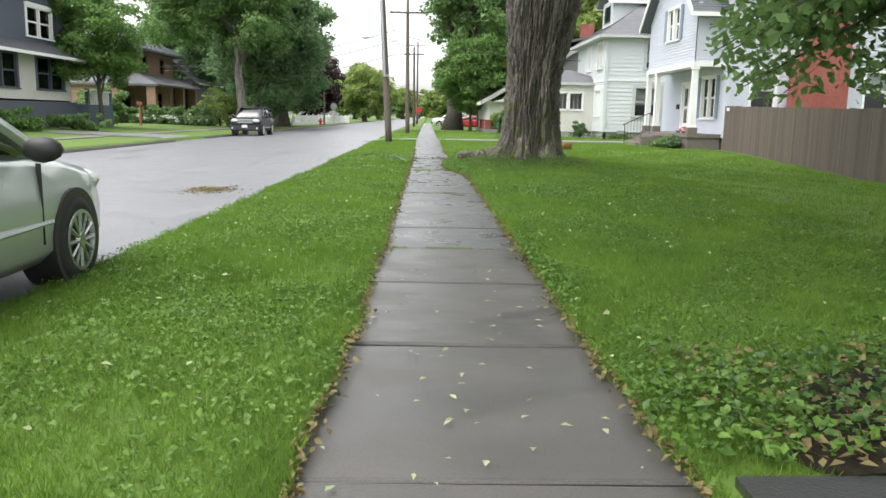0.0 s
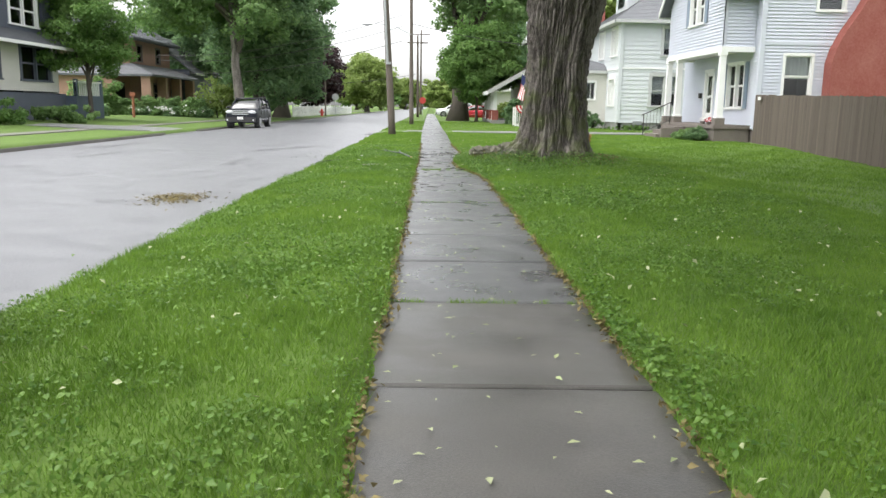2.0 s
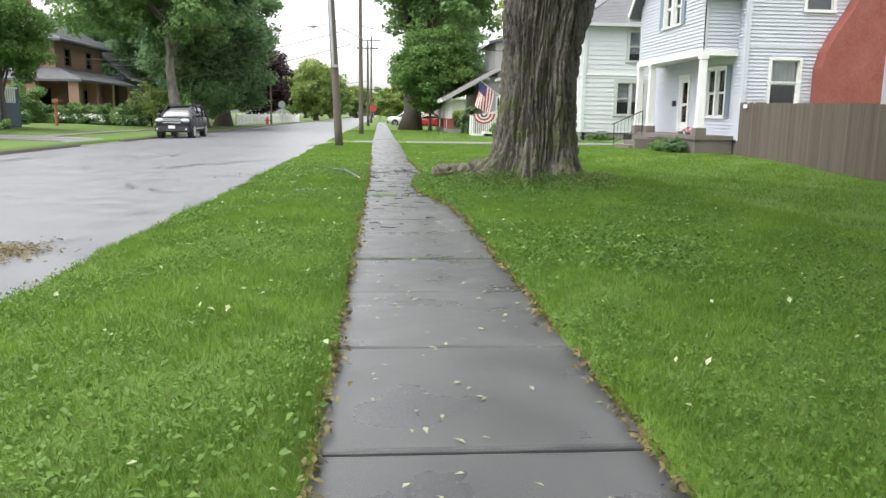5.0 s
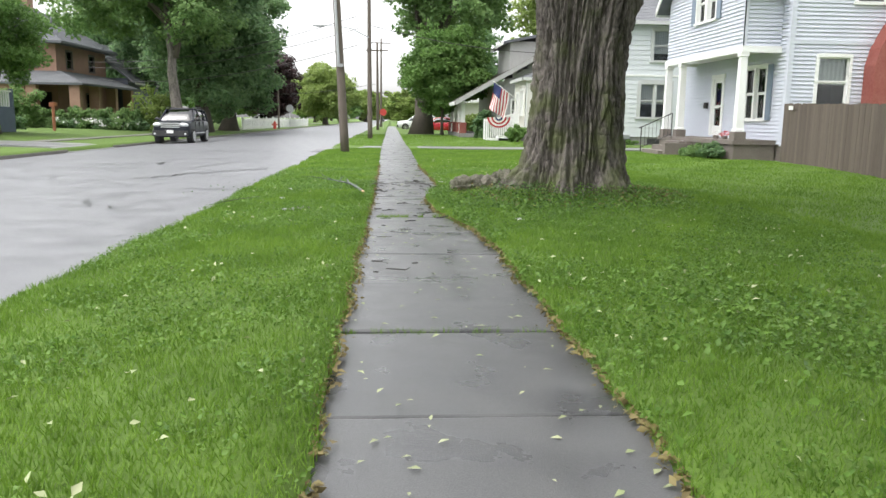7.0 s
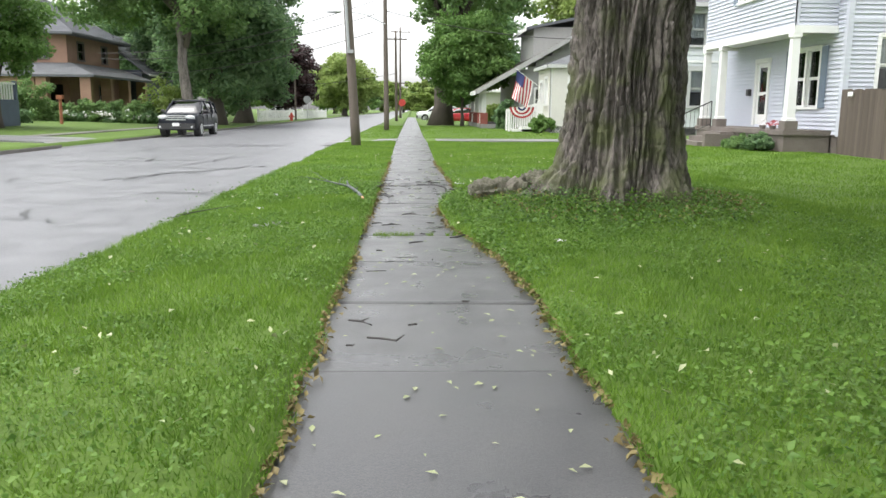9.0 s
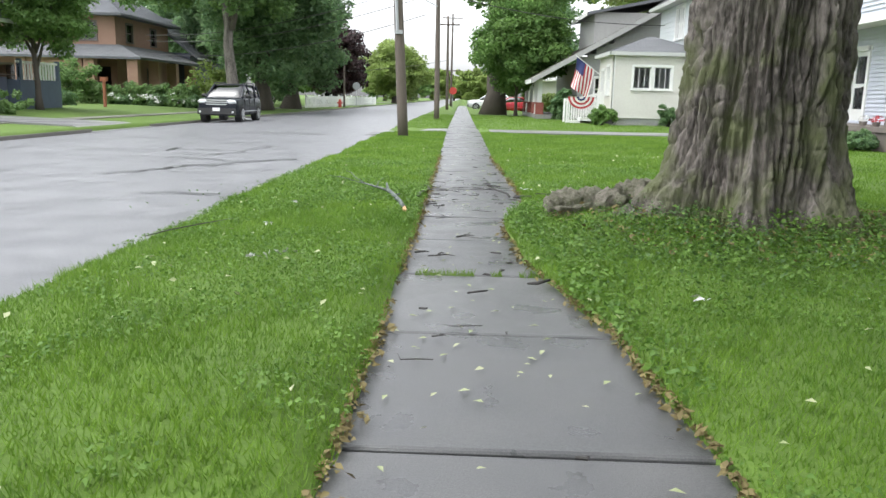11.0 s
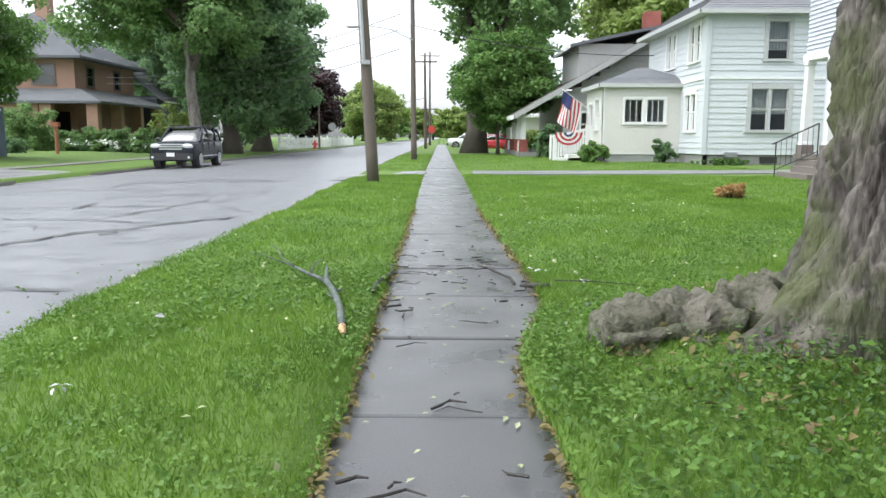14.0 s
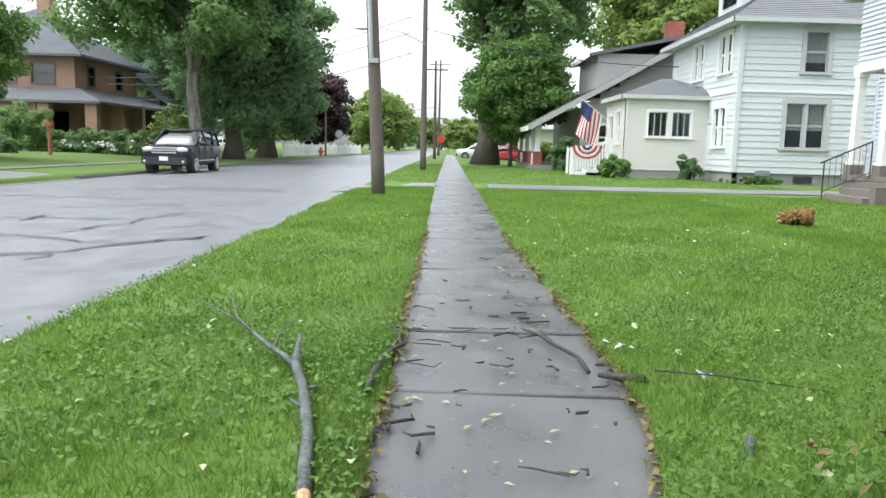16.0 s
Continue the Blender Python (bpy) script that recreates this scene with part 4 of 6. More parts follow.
# ---- things: board fence beside the lavender house ----
def board_fence():
    f = thing("board_fence", (11.8, 31.7, 0), "weathered brown vertical board fence with a small white notice", "fence")
    pts = [Vector((11.86, 32.1, -0.02)), Vector((11.2, 22.0, -0.22)), Vector((10.8, 14.0, -0.28)), Vector((10.7, 6.0, -0.28))]
    r = random.Random(3)
    shapes = []
    for k in range(5):
        bm = bmesh.new()
        h = 1.84 + r.uniform(-0.02, 0.02)
        box(bm, (0.003, 0, 0), (0.137, 0.02, h))
        me = bpy.data.meshes.new("fence_board")
        bmesh.ops.recalc_face_normals(bm, faces=bm.faces)
        bm.to_mesh(me)
        bm.free()
        me.materials.append(M_fence)
        shapes.append(me)
    for a, b in zip(pts, pts[1:]):
        d = b - a
        L = d.length
        n = int(L / 0.14)
        ang = math.atan2(d.y, d.x)
        for i in range(n):
            p = a + d * (i / n)
            ob = new("fence_board", shapes[r.randrange(5)])
            ob.parent = f
            ob.matrix_parent_inverse = Matrix.Translation(-f.location)
            ob.matrix_basis = Matrix.Translation((p.x, p.y, p.z + r.uniform(-0.015, 0.015))) @ Matrix.Rotation(ang + r.uniform(-0.03, 0.03), 4, 'Z') @ Matrix.Rotation(r.uniform(-0.006, 0.006), 4, 'Y')
        for z in (0.4, 1.5):
            bm = bmesh.new()
            tube(bm, [a + Vector((0.06, 0, z)), b + Vector((0.06, 0, z))], [0.04, 0.04], 4)
            part("fence_rail", bm, M_fence, f)
    bm = bmesh.new()
    box(bm, (11.72, 31.3, 1.62), (11.735, 31.55, 1.74))
    part("notice", bm, M_trim, f, "small white notice plate")
    return f


board_fence()


def pole(x, y, h, lean, r0, label, arms=(), extra=None):
    p = thing("utility_pole", (x, y, 0), label, "utility pole", "poles along the verge")
    top = Vector((x + lean[0] * h, y + lean[1] * h, h))
    bm = bmesh.new()
    n = 10
    tube(bm, [Vector((x, y, -0.2)).lerp(top, i / n) for i in range(n + 1)], [r0 * (1 - 0.35 * i / n) for i in range(n + 1)], 14)
    part("shaft", bm, M_pole, p, smooth=True)
    for z, w in arms:
        q = Vector((x, y, 0)).lerp(top, z / h)
        part("crossarm", boxes(((q.x - w, q.y - 0.16, z - 0.06), (q.x + w, q.y - 0.06, z + 0.06))), M_pole, p)
        for s in (-0.9, -0.5, 0.5, 0.9):
            bm = bmesh.new()
            tube(bm, [(q.x + s * w, q.y - 0.11, z + 0.06), (q.x + s * w, q.y - 0.11, z + 0.2)], [0.04, 0.025], 8)
            part("insulator", bm, M_gshut, p)
    return p, top


p1, top1 = pole(-1.9, 35.25, 9.5, (-0.052, 0), 0.155, "leaning brown wooden utility pole with a cable guard")
bm = bmesh.new()
tube(bm, [(-2.1, 35.09, 2.9), (-2.42, 35.09, 9.3)], [0.05, 0.05], 8)
part("cable_guard", bm, M_iron, p1, "grey metal cable guard")
part("bracket", boxes(((-2.16, 35.05, 2.86), (-1.95, 35.2, 2.96))), M_iron, p1)
p2, top2 = pole(-1.55, 54.2, 9.0, (-0.008, 0), 0.15, "dark wooden utility pole with street lamp arm", [(7.95, 1.2)])
bm = bmesh.new()
tube(bm, [(-1.6, 54.1, 5.7), (-2.6, 53.9, 6.15), (-3.6, 53.8, 6.3), (-4.1, 53.8, 6.28)], [0.03, 0.028, 0.025, 0.025], 8)
a = part("lamp_arm", bm, M_iron, p2)
bm = bmesh.new()
loft(bm, [[(-4.05 - d, 53.8 + w * math.cos(k * math.pi / 4), 6.27 + 0.7 * w * math.sin(k * math.pi / 4)) for k in range(8)] for d, w in ((0, 0.05), (0.15, 0.11), (0.4, 0.13), (0.62, 0.08), (0.7, 0.03))])
part("lamp_head", bm, M_iron, a, "grey cobra-head street lamp")
pole(-1.65, 88, 8.6, (-0.01, 0), 0.15, "distant wooden utility pole with a crossarm", [(7.8, 1.1)])
pole(-1.7, 117, 11.8, (0, 0), 0.16, "distant wooden utility pole with a crossarm", [(11.2, 1.3), (4.6, 1.0)])
pole(-12.6, 96, 5.5, (0, 0), 0.11, "slim dark wooden pole across the street")


def wire(a, b, sag, r=0.02):
    bm = bmesh.new()
    a, b = Vector(a), Vector(b)
    n = 24
    tube(bm, [a.lerp(b, i / n) - Vector((0, 0, sag * 4 * (i / n) * (1 - i / n))) for i in range(n + 1)], [r] * (n + 1), 5)
    return tagged(part("overhead_cable", bm, M_black), "black overhead cable strung across the street", "cable", "overhead cables")


wire((-2.2, 54.2, 6.9), (-24.0, 72.5, 5.2), 0.8)
wire((-2.2, 54.2, 6.2), (-24.0, 72.7, 4.8), 0.8)
wire((-2.2, 54.2, 5.3), (-24.0, 72.7, 3.9), 0.9)
wire((-1.6, 54.2, 6.4), (10.6, 56.0, 5.2), 0.4)
wire((-1.65, 88, 4.6), (-12.6, 96, 3.6), 0.2)

# stop sign
s = thing("stop_sign", (-1.25, 100, 0), "red octagonal road sign on a thin post", "road sign")
bm = bmesh.new()
tube(bm, [(-1.25, 100, -0.4), (-1.25, 100, 2.2)], [0.03, 0.03], 6)
part("post", bm, M_iron, s)
bm = bmesh.new()
prism(bm, [(-1.25 + 0.42 * math.cos(math.pi / 8 + k * math.pi / 4), 99.94, 1.9 + 0.42 * math.sin(math.pi / 8 + k * math.pi / 4)) for k in range(8)], (0, 0.02, 0))
part("plate", bm, M_redp, s)


# ---- things: trees ----
def leaves_at(centres, radius, per, size, seed, flat=0.6, shell=0.0):
    """Leaf quads scattered in clumps round centres."""
    g = np.random.default_rng(seed)
    c = np.repeat(np.asarray(centres), per, axis=0)
    n = len(c)
    d = g.normal(size=(n, 3))
    d /= np.linalg.norm(d, axis=1)[:, None]
    rad = np.repeat(np.broadcast_to(radius, len(centres)), per) * g.random(n) ** (1 / 3)
    p = c + d * rad[:, None] * np.array([1, 1, flat])
    nrm = d * 0.6 + g.normal(size=(n, 3)) * 0.6 + np.array([0, 0, 0.7])
    nrm /= np.linalg.norm(nrm, axis=1)[:, None]
    t = np.cross(nrm, g.normal(size=(n, 3)))
    t /= np.linalg.norm(t, axis=1)[:, None]
    b = np.cross(nrm, t)
    s = size * g.uniform(0.6, 1.3, n)[:, None]
    fold = nrm * s * 0.25
    v = np.stack([p - t * s, p + b * s * 0.62 - fold, p + t * s * 1.1, p - b * s * 0.62 - fold], 1).reshape(-1, 3)
    i = np.arange(n)[:, None] * 4
    f = np.concatenate([i + np.array([0, 1, 2]), i + np.array([0, 2, 3])])
    return v, f


def crown_centres(centre, radii, n, seed, bottom=-0.8, hollow=0.35):
    """Clump centres in an uneven ellipsoid."""
    g = np.random.default_rng(seed)
    d = g.normal(size=(n * 2, 3))
    d /= np.linalg.norm(d, axis=1)[:, None]
    d = d[d[:, 2] > bottom][:n]
    lump = 1 + 0.20 * np.sin(d[:, 0] * 5 + seed) * np.cos(d[:, 2] * 6 + seed * 2) + 0.14 * np.sin(d[:, 1] * 9 + d[:, 2] * 7 + seed)
    r = (hollow + (1 - hollow) * g.random(len(d)) ** 0.5) * lump
    return np.asarray(centre) + d * r[:, None] * np.asarray(radii)


def tree(name, x, y, z0, trunk_h, r0, centre, radii, clumps, per, size, leaf, seed, label, bark=None, clump_r=None, limbs=7, bottom=-0.8):
    t = thing(name, (x, y, z0), label, "tree")
    r = random.Random(seed)
    bm = bmesh.new()
    n = 9
    top = Vector((x + 0.35 * (centre[0] - x), y + 0.35 * (centre[1] - y), centre[2] + radii[2] * 0.35))
    base = Vector((x, y, z0 - 0.15))
    pts = [base.lerp(top, i / n) + Vector((r.uniform(-1, 1), r.uniform(-1, 1), 0)) * r0 * 0.25 * (i > 0) for i in range(n + 1)]
    tube(bm, pts, [r0 * (1.45 if i == 0 else 1.0 - 0.75 * i / n) for i in range(n + 1)], 14)
    tk = part("trunk", bm, bark or M_bark2, t, smooth=True)
    for k in range(limbs):
        ang = 2 * math.pi * k / limbs + r.uniform(-0.4, 0.4)
        h0 = trunk_h * r.uniform(0.75, 1.25)
        s = Vector((x, y, z0 + h0))
        e = Vector(centre) + Vector((math.cos(ang) * radii[0], math.sin(ang) * radii[1], r.uniform(-0.2, 0.6) * radii[2])) * 0.72
        m = s.lerp(e, 0.5) + Vector((0, 0, 0.1 * radii[2]))
        bm = bmesh.new()
        tube(bm, [s, s.lerp(m, 0.5), m, m.lerp(e, 0.5), e], [r0 * 0.45, r0 * 0.36, r0 * 0.26, r0 * 0.16, r0 * 0.05], 8)
        part("limb", bm, M_bark2, t, smooth=True)
    c = crown_centres(centre, radii, clumps, seed, bottom)
    v, f = leaves_at(c, clump_r or radii[0] * 0.2, per, size, seed + 1)
    link("crown", mesh_np("crown", v, f), leaf, t)
    return t


# maples along the far verge, one behind another
tree("maple_tree", -14.5, 62, -0.1, 6.6, 0.40, (-16.6, 63.5, 10.4), (5.6, 5.0, 5.2), 400, 127, 0.152, M_leafA, 11, "tall maple with a pale bare trunk and dense crown", M_bark, bottom=-0.75, clump_r=1.1)
tree("maple_tree", -14.9, 71, -0.1, 4.0, 0.6, (-14.6, 71, 8.8), (4.5, 5.0, 7.2), 380, 120, 0.176, M_leafD, 12, "large dark maple with low hanging boughs", bottom=-0.9, clump_r=1.2)
tree("maple_tree", -14.8, 80, -0.1, 3.2, 0.7, (-14.6, 80, 7.6), (4.0, 5.0, 6.8), 340, 120, 0.184, M_leafD, 13, "large dark maple with low hanging boughs", bottom=-0.95, clump_r=1.2)
tree("maple_tree", -23, 92, 0, 5, 0.6, (-22, 92, 9.5), (6, 6, 6), 280, 105, 0.240, M_leafD, 14, "broad maple beside the orange house", bottom=-0.85, clump_r=1.6)
tree("maple_tree", -31, 108, 0, 5, 0.6, (-31, 108, 9), (7, 6, 8), 260, 90, 0.27, M_leafD, 140, "broad maple behind the orange house", bottom=-0.9, clump_r=1.6)
tree("copper_beech", -15.8, 112, -0.2, 3, 0.4, (-15.8, 112, 5.0), (3.3, 4, 4.2), 220, 90, 0.208, M_leafP, 15, "copper beech with dark purple leaves", bottom=-0.95, clump_r=1.0)
tree("lime_tree", -12.6, 158, -0.2, 3, 0.5, (-12.4, 158, 5.6), (5.2, 6, 5.2), 280, 90, 0.288, M_leafL, 16, "round yellow-green tree far down the street", bottom=-0.85, clump_r=1.4)
tree("lime_tree", -15, 240, -0.2, 3, 0.5, (-15, 240, 5.5), (6, 6, 5), 140, 75, 0.400, M_leafB, 17, "distant green tree far down the street", bottom=-0.9)
tree("lime_tree", 6, 260, -0.2, 3, 0.5, (6, 260, 5), (6, 6, 5), 140, 75, 0.400, M_leafB, 18, "distant green tree far down the street", bottom=-0.9)
for k, (tx, ty, tz, tr) in enumerate(((-19, 205, 5.5, 6), (-9, 285, 5.5, 6.5), (-22, 300, 7, 8), (-3.5, 330, 5.5, 6), (13, 180, 6, 6), (3.2, 215, 4.2, 4), (-30, 150, 7, 8))):
    tree("street_tree", tx, ty, -0.2, 3, 0.5, (tx, ty, tz), (tr, tr, tz * 0.95), 150, 80, 0.42, M_leafL if k % 2 else M_leafB, 120 + 2 * k, "distant leafy tree along the street", bottom=-0.9)
tree("young_tree", -20.9, 51.0, 0.1, 2.4, 0.16, (-21.3, 51.0, 5.7), (3.3, 3.0, 3.0), 260, 110, 0.104, M_leafB, 19, "young round-crowned tree on the far lawn", limbs=5, bottom=-0.9)
tree("maple_tree", 2.0, 70, 0, 5, 0.75, (4.6, 70, 12.6), (4.7, 5, 6.4), 330, 105, 0.192, M_leafA, 20, "old maple with a dark forked trunk above the walk", bottom=-0.75, clump_r=1.2)
tree("small_tree", 3.4, 66.5, 0, 2, 0.12, (3.5, 66.0, 4.8), (2.9, 2.6, 3.0), 330, 120, 0.120, M_leafB, 21, "dense low leafy tree in front of the old maple", limbs=5, bottom=-0.95, clump_r=0.8)
tree("maple_tree", 18, 86, 0, 5, 0.6, (17.5, 86, 11.5), (5.5, 5.5, 5.5), 240, 90, 0.256, M_leafL, 22, "yellow-green tree behind the white house", clump_r=1.4)
tree("maple_tree", 9, 108, 0, 5, 0.6, (8, 108, 8), (4.5, 5, 6), 200, 75, 0.288, M_leafD, 23, "dark tree behind the parked cars", clump_r=1.4)


def old_tree():
    """The great maple on the near lawn: furrowed trunk, root flare, fork."""
    cx, cy = 2.32, 19.35
    t = thing("old_maple", (cx, cy, 0.1), "massive old maple with furrowed grey bark and spreading roots", "tree")
    na, nz = 400, 240
    th = np.linspace(0, 2 * math.pi, na, endpoint=False)
    zz = np.concatenate([np.linspace(-0.25, 1.2, 90), np.linspace(1.22, 5.2, nz - 90)])
    T, Z = np.meshgrid(th, zz)
    roots = [(math.radians(192), 1.15, 0.24), (math.radians(250), 0.42, 0.26), (math.radians(305), 0.42, 0.26), (math.radians(10), 0.25, 0.3), (math.radians(75), 0.5, 0.3), (math.radians(140), 0.55, 0.28)]
    R = 0.605 + 0.06 * np.exp(-np.clip(Z, 0, None) / 0.9) + 0.13 * np.clip(Z - 2.2, 0, None) ** 1.1
    R = R + 0.20 * np.exp(-np.clip(Z, 0, None) / 0.34)
    for a, amp, w in roots:
        d = np.angle(np.exp(1j * (T - a)))
        R += amp * np.exp(-(d / (w + 0.12 * np.clip(Z, 0, 1))) ** 2) * np.exp(-np.clip(Z + 0.05, 0, None) / (0.36 if amp > 1 else 0.38))
    # the groove where the two stems meet, and large folds
    for a, amp, w in ((math.radians(275), 0.14, 0.16), (math.radians(95), 0.12, 0.2)):
        d = np.angle(np.exp(1j * (T - a)))
        R -= amp * np.clip((Z - 1.6) / 2.2, 0, 1.6) * np.exp(-(d / w) ** 2)
    R += 0.03 * np.sin(5 * T + 0.7 * Z) + 0.02 * np.sin(9 * T - 1.1 * Z + 1)
    # bark: long broken plates between deep furrows, shaggier towards the foot
    ridge = np.zeros_like(R)
    for i in range(nz):
        for j in range(na):
            z, a = Z[i, j], T[i, j]
            c, d = math.cos(a), math.sin(a)
            sway = 0.45 * noise.noise(Vector((c * 2, d * 2, z * 1.3)))
            p = Vector((c * 11 + sway * d, d * 11 - sway * c, z * 1.25))
            plate = min(1.0, abs(noise.noise(p)) * 2.6)
            crack = min(1.0, abs(noise.noise(Vector((c * 6, d * 6, z * 7 + 4)))) * 5)
            ridge[i, j] = plate * (0.72 + 0.28 * crack) + 0.35 * noise.noise(p * 2.4) + 0.22 * noise.noise(p * 5.5) + 0.5 * math.exp(-max(z, 0) / 0.5) * noise.noise(Vector((c * 5, d * 5, z * 6)))
    R += 0.105 * (ridge - 0.6)
    x = cx + R * np.cos(T) + 0.09 * np.clip(Z - 2.0, 0, None)
    y = cy + R * np.sin(T)
    v = np.stack([x, y, Z], -1).reshape(-1, 3)
    idx = np.arange(nz * na).reshape(nz, na)
    nxt = np.roll(idx, -1, axis=1)
    f = np.stack([idx[:-1], nxt[:-1], nxt[1:], idx[1:]], -1).reshape(-1, 4)
    link("trunk", mesh_np("trunk", v, f), M_oldbark, t, smooth=True)
    r = random.Random(2)
    for k, (dx, dy) in enumerate(((-1.6, 0.2), (1.7, -0.1), (0.3, 1.5), (-0.2, -1.4), (0.1, 0.1))):
        bm = bmesh.new()
        s = Vector((cx + 0.25 * dx, cy + 0.25 * dy, 4.6))
        e = Vector((cx + dx * 2.6, cy + dy * 2.6, 11 + r.uniform(0, 2)))
        m = s.lerp(e, 0.45) + Vector((0, 0, 0.8))
        tube(bm, [s, s.lerp(m, 0.5), m, m.lerp(e, 0.5), e], [0.48, 0.4, 0.3, 0.2, 0.06], 12)
        part("limb", bm, M_bark, t, smooth=True)
    c = crown_centres((cx + 1.5, cy - 4, 11.5), (6.0, 6.5, 4.0), 280, 41, -0.6)
    v, f = leaves_at(c, 1.4, 70, 0.22, 42)
    link("crown", mesh_np("crown", v, f), M_leafA, t)
    # the raised root with its sawn end
    n, k = 70, 44
    rings = []
    for i in range(n):
        s = i / (n - 1)
        p = Vector((0.52 + 1.55 * s, 19.32 + 0.22 * s + 0.10 * math.sin(4 * s), 0.16))
        h = 0.17 + 0.26 * s * s
        w = 0.20 + 0.28 * s
        if s < 0.03:
            w, h = w * 0.7, h * 0.75
        ring = []
        for j in range(k):
            a = 2 * math.pi * j / k
            q = Vector((p.x * 5, p.y * 5 + math.cos(a) * 2.2, math.sin(a) * 2.2))
            g = 1 + 0.45 * noise.noise(q) + 0.32 * noise.noise(q * 2.7) + 0.16 * noise.noise(q * 6)
            ring.append(p + Vector((-0.12, 0.99, 0)) * math.cos(a) * w * g + Vector((0, 0, math.sin(a) * h * g)))
        rings.append(ring)
    bm = bmesh.new()
    loft(bm, rings)
    part("root", bm, M_root, t, "gnarled surface root with a rotted broken end", smooth=True)
    return t


old_tree()


# ---- things: vehicles ----
def car(name, x, y, z, heading, kind, paint, label):
    """A car with its nose along +y before turning; kind gives its stations: s along, half width, belt height, top height, half roof width."""
    t = thing(name, (0, 0, 0), label, "car")
    L, W, H = kind["size"]
    body = bmesh.new()
    rings = []
    for s, w, belt, low in kind["body"]:
        yy = (s - 0.5) * L
        hw = w * W / 2
        rings.append([(-hw * 0.86, yy, low), (-hw * 0.99, yy, low + 0.10), (-hw * 1.0, yy, low + (belt - low) * 0.55), (-hw * 0.965, yy, belt - 0.06), (-hw * 0.90, yy, belt), (-hw * 0.45, yy, belt + 0.035), (0, yy, belt + 0.045),
                      (hw * 0.45, yy, belt + 0.035), (hw * 0.90, yy, belt), (hw * 0.965, yy, belt - 0.06), (hw * 1.0, yy, low + (belt - low) * 0.55), (hw * 0.99, yy, low + 0.10), (hw * 0.86, yy, low)])
    loft(body, rings)
    part("body", body, paint, t, smooth=True)
    cab = bmesh.new()
    rings = []
    for s, zb, zt, wb, wt in kind["cabin"]:
        yy = (s - 0.5) * L
        b, u = wb * W / 2, wt * W / 2
        rings.append([(-b, yy, zb), (-(b * 0.55 + u * 0.45), yy, zb + (zt - zb) * 0.55), (-u, yy, zt - 0.02), (-u * 0.6, yy, zt + 0.015), (u * 0.6, yy, zt + 0.015), (u, yy, zt - 0.02), (b * 0.55 + u * 0.45, yy, zb + (zt - zb) * 0.55), (b, yy, zb)])
    loft(cab, rings)
    part("glazing", cab, M_cglass, t, "dark tinted car windows", smooth=True)
    st = kind["cabin"]
    roof = bmesh.new()
    rings = []
    for s, zb, zt, wb, wt in st[kind["roof"][0]:kind["roof"][1]]:
        yy, u = (s - 0.5) * L, wt * W / 2 + 0.012
        rings.append([(-u, yy, zt - 0.05), (-u, yy, zt), (-u * 0.6, yy, zt + 0.03), (u * 0.6, yy, zt + 0.03), (u, yy, zt), (u, yy, zt - 0.05)])
    loft(roof, rings)
    part("roof", roof, paint, t, smooth=True)
    for pil in kind["pillars"]:
        (s0, z0, w0), (s1, z1, w1) = pil
        for sx in (-1, 1):
            bm = bmesh.new()
            tube(bm, [(sx * w0 * W / 2, (s0 - 0.5) * L, z0), (sx * (w0 + w1) / 2 * W / 2 * 1.01, ((s0 + s1) / 2 - 0.5) * L, (z0 + z1) / 2), (sx * w1 * W / 2, (s1 - 0.5) * L, z1)], [0.05, 0.045, 0.04], 6)
            part("pillar", bm, paint, t)
    rw = kind["wheel"]
    for s in kind["axles"]:
        for sx in (-1, 1):
            xx, yy = sx * (W / 2 - 0.10), (s - 0.5) * L
            arch = bmesh.new()
            tube(arch, [(xx - sx * 0.16, yy, rw + 0.02), (xx + sx * 0.105, yy, rw + 0.02)], [rw + 0.04] * 2, 28)
            part("wheel_arch", arch, M_plast, t)
            bm = bmesh.new()
            prof = [(-0.10, rw * 0.66), (-0.11, rw * 0.9), (-0.085, rw), (0.085, rw), (0.11, rw * 0.9), (0.115, rw * 0.7), (0.09, rw * 0.64)]
            n = 32
            loft(bm, [[(xx + sx * (d + 0.012), yy + q * math.cos(2 * math.pi * k / n), rw + q * math.sin(2 * math.pi * k / n)) for k in range(n)] for d, q in prof])
            wheel = part("wheel", bm, M_tyre, t, smooth=True)
            bm = bmesh.new()
            tube(bm, [(xx + sx * 0.112, yy, rw), (xx + sx * 0.138, yy, rw)], [rw * 0.2, rw * 0.16], 16)
            for k in range(12):
                a = 2 * math.pi * k / 12
                d = Vector((0, math.cos(a), math.sin(a)))
                c = Vector((xx + sx * 0.12, yy, rw))
                tube(bm, [c + d * rw * 0.15, c + d * rw * 0.62], [0.014, 0.02], 6)
            n = 32
            loft(bm, [[(xx + sx * d, yy + q * math.cos(2 * math.pi * k / n), rw + q * math.sin(2 * math.pi * k / n)) for k in range(n)] for d, q in ((0.105, rw * 0.6), (0.135, rw * 0.62), (0.135, rw * 0.69), (0.105, rw * 0.70))], cap=False)
            part("rim", bm, M_rim, wheel, "silver spoked wheel rim", smooth=False)
    nose = L / 2
    for sx in (-1, 1):
        bm = bmesh.new()
        bmesh.ops.create_icosphere(bm, subdivisions=2, radius=1)
        for v in bm.verts:
            lx, ly, lz = kind.get("lamp", (0.20, 0.09, 0.10))
            v.co = Vector((v.co.x * lx + sx * W * 0.34, v.co.y * ly + nose - kind.get("lampback", 0.09), v.co.z * lz + kind["lampz"]))
        part("headlight", bm, M_lampg, t, smooth=True)
        bm = bmesh.new()
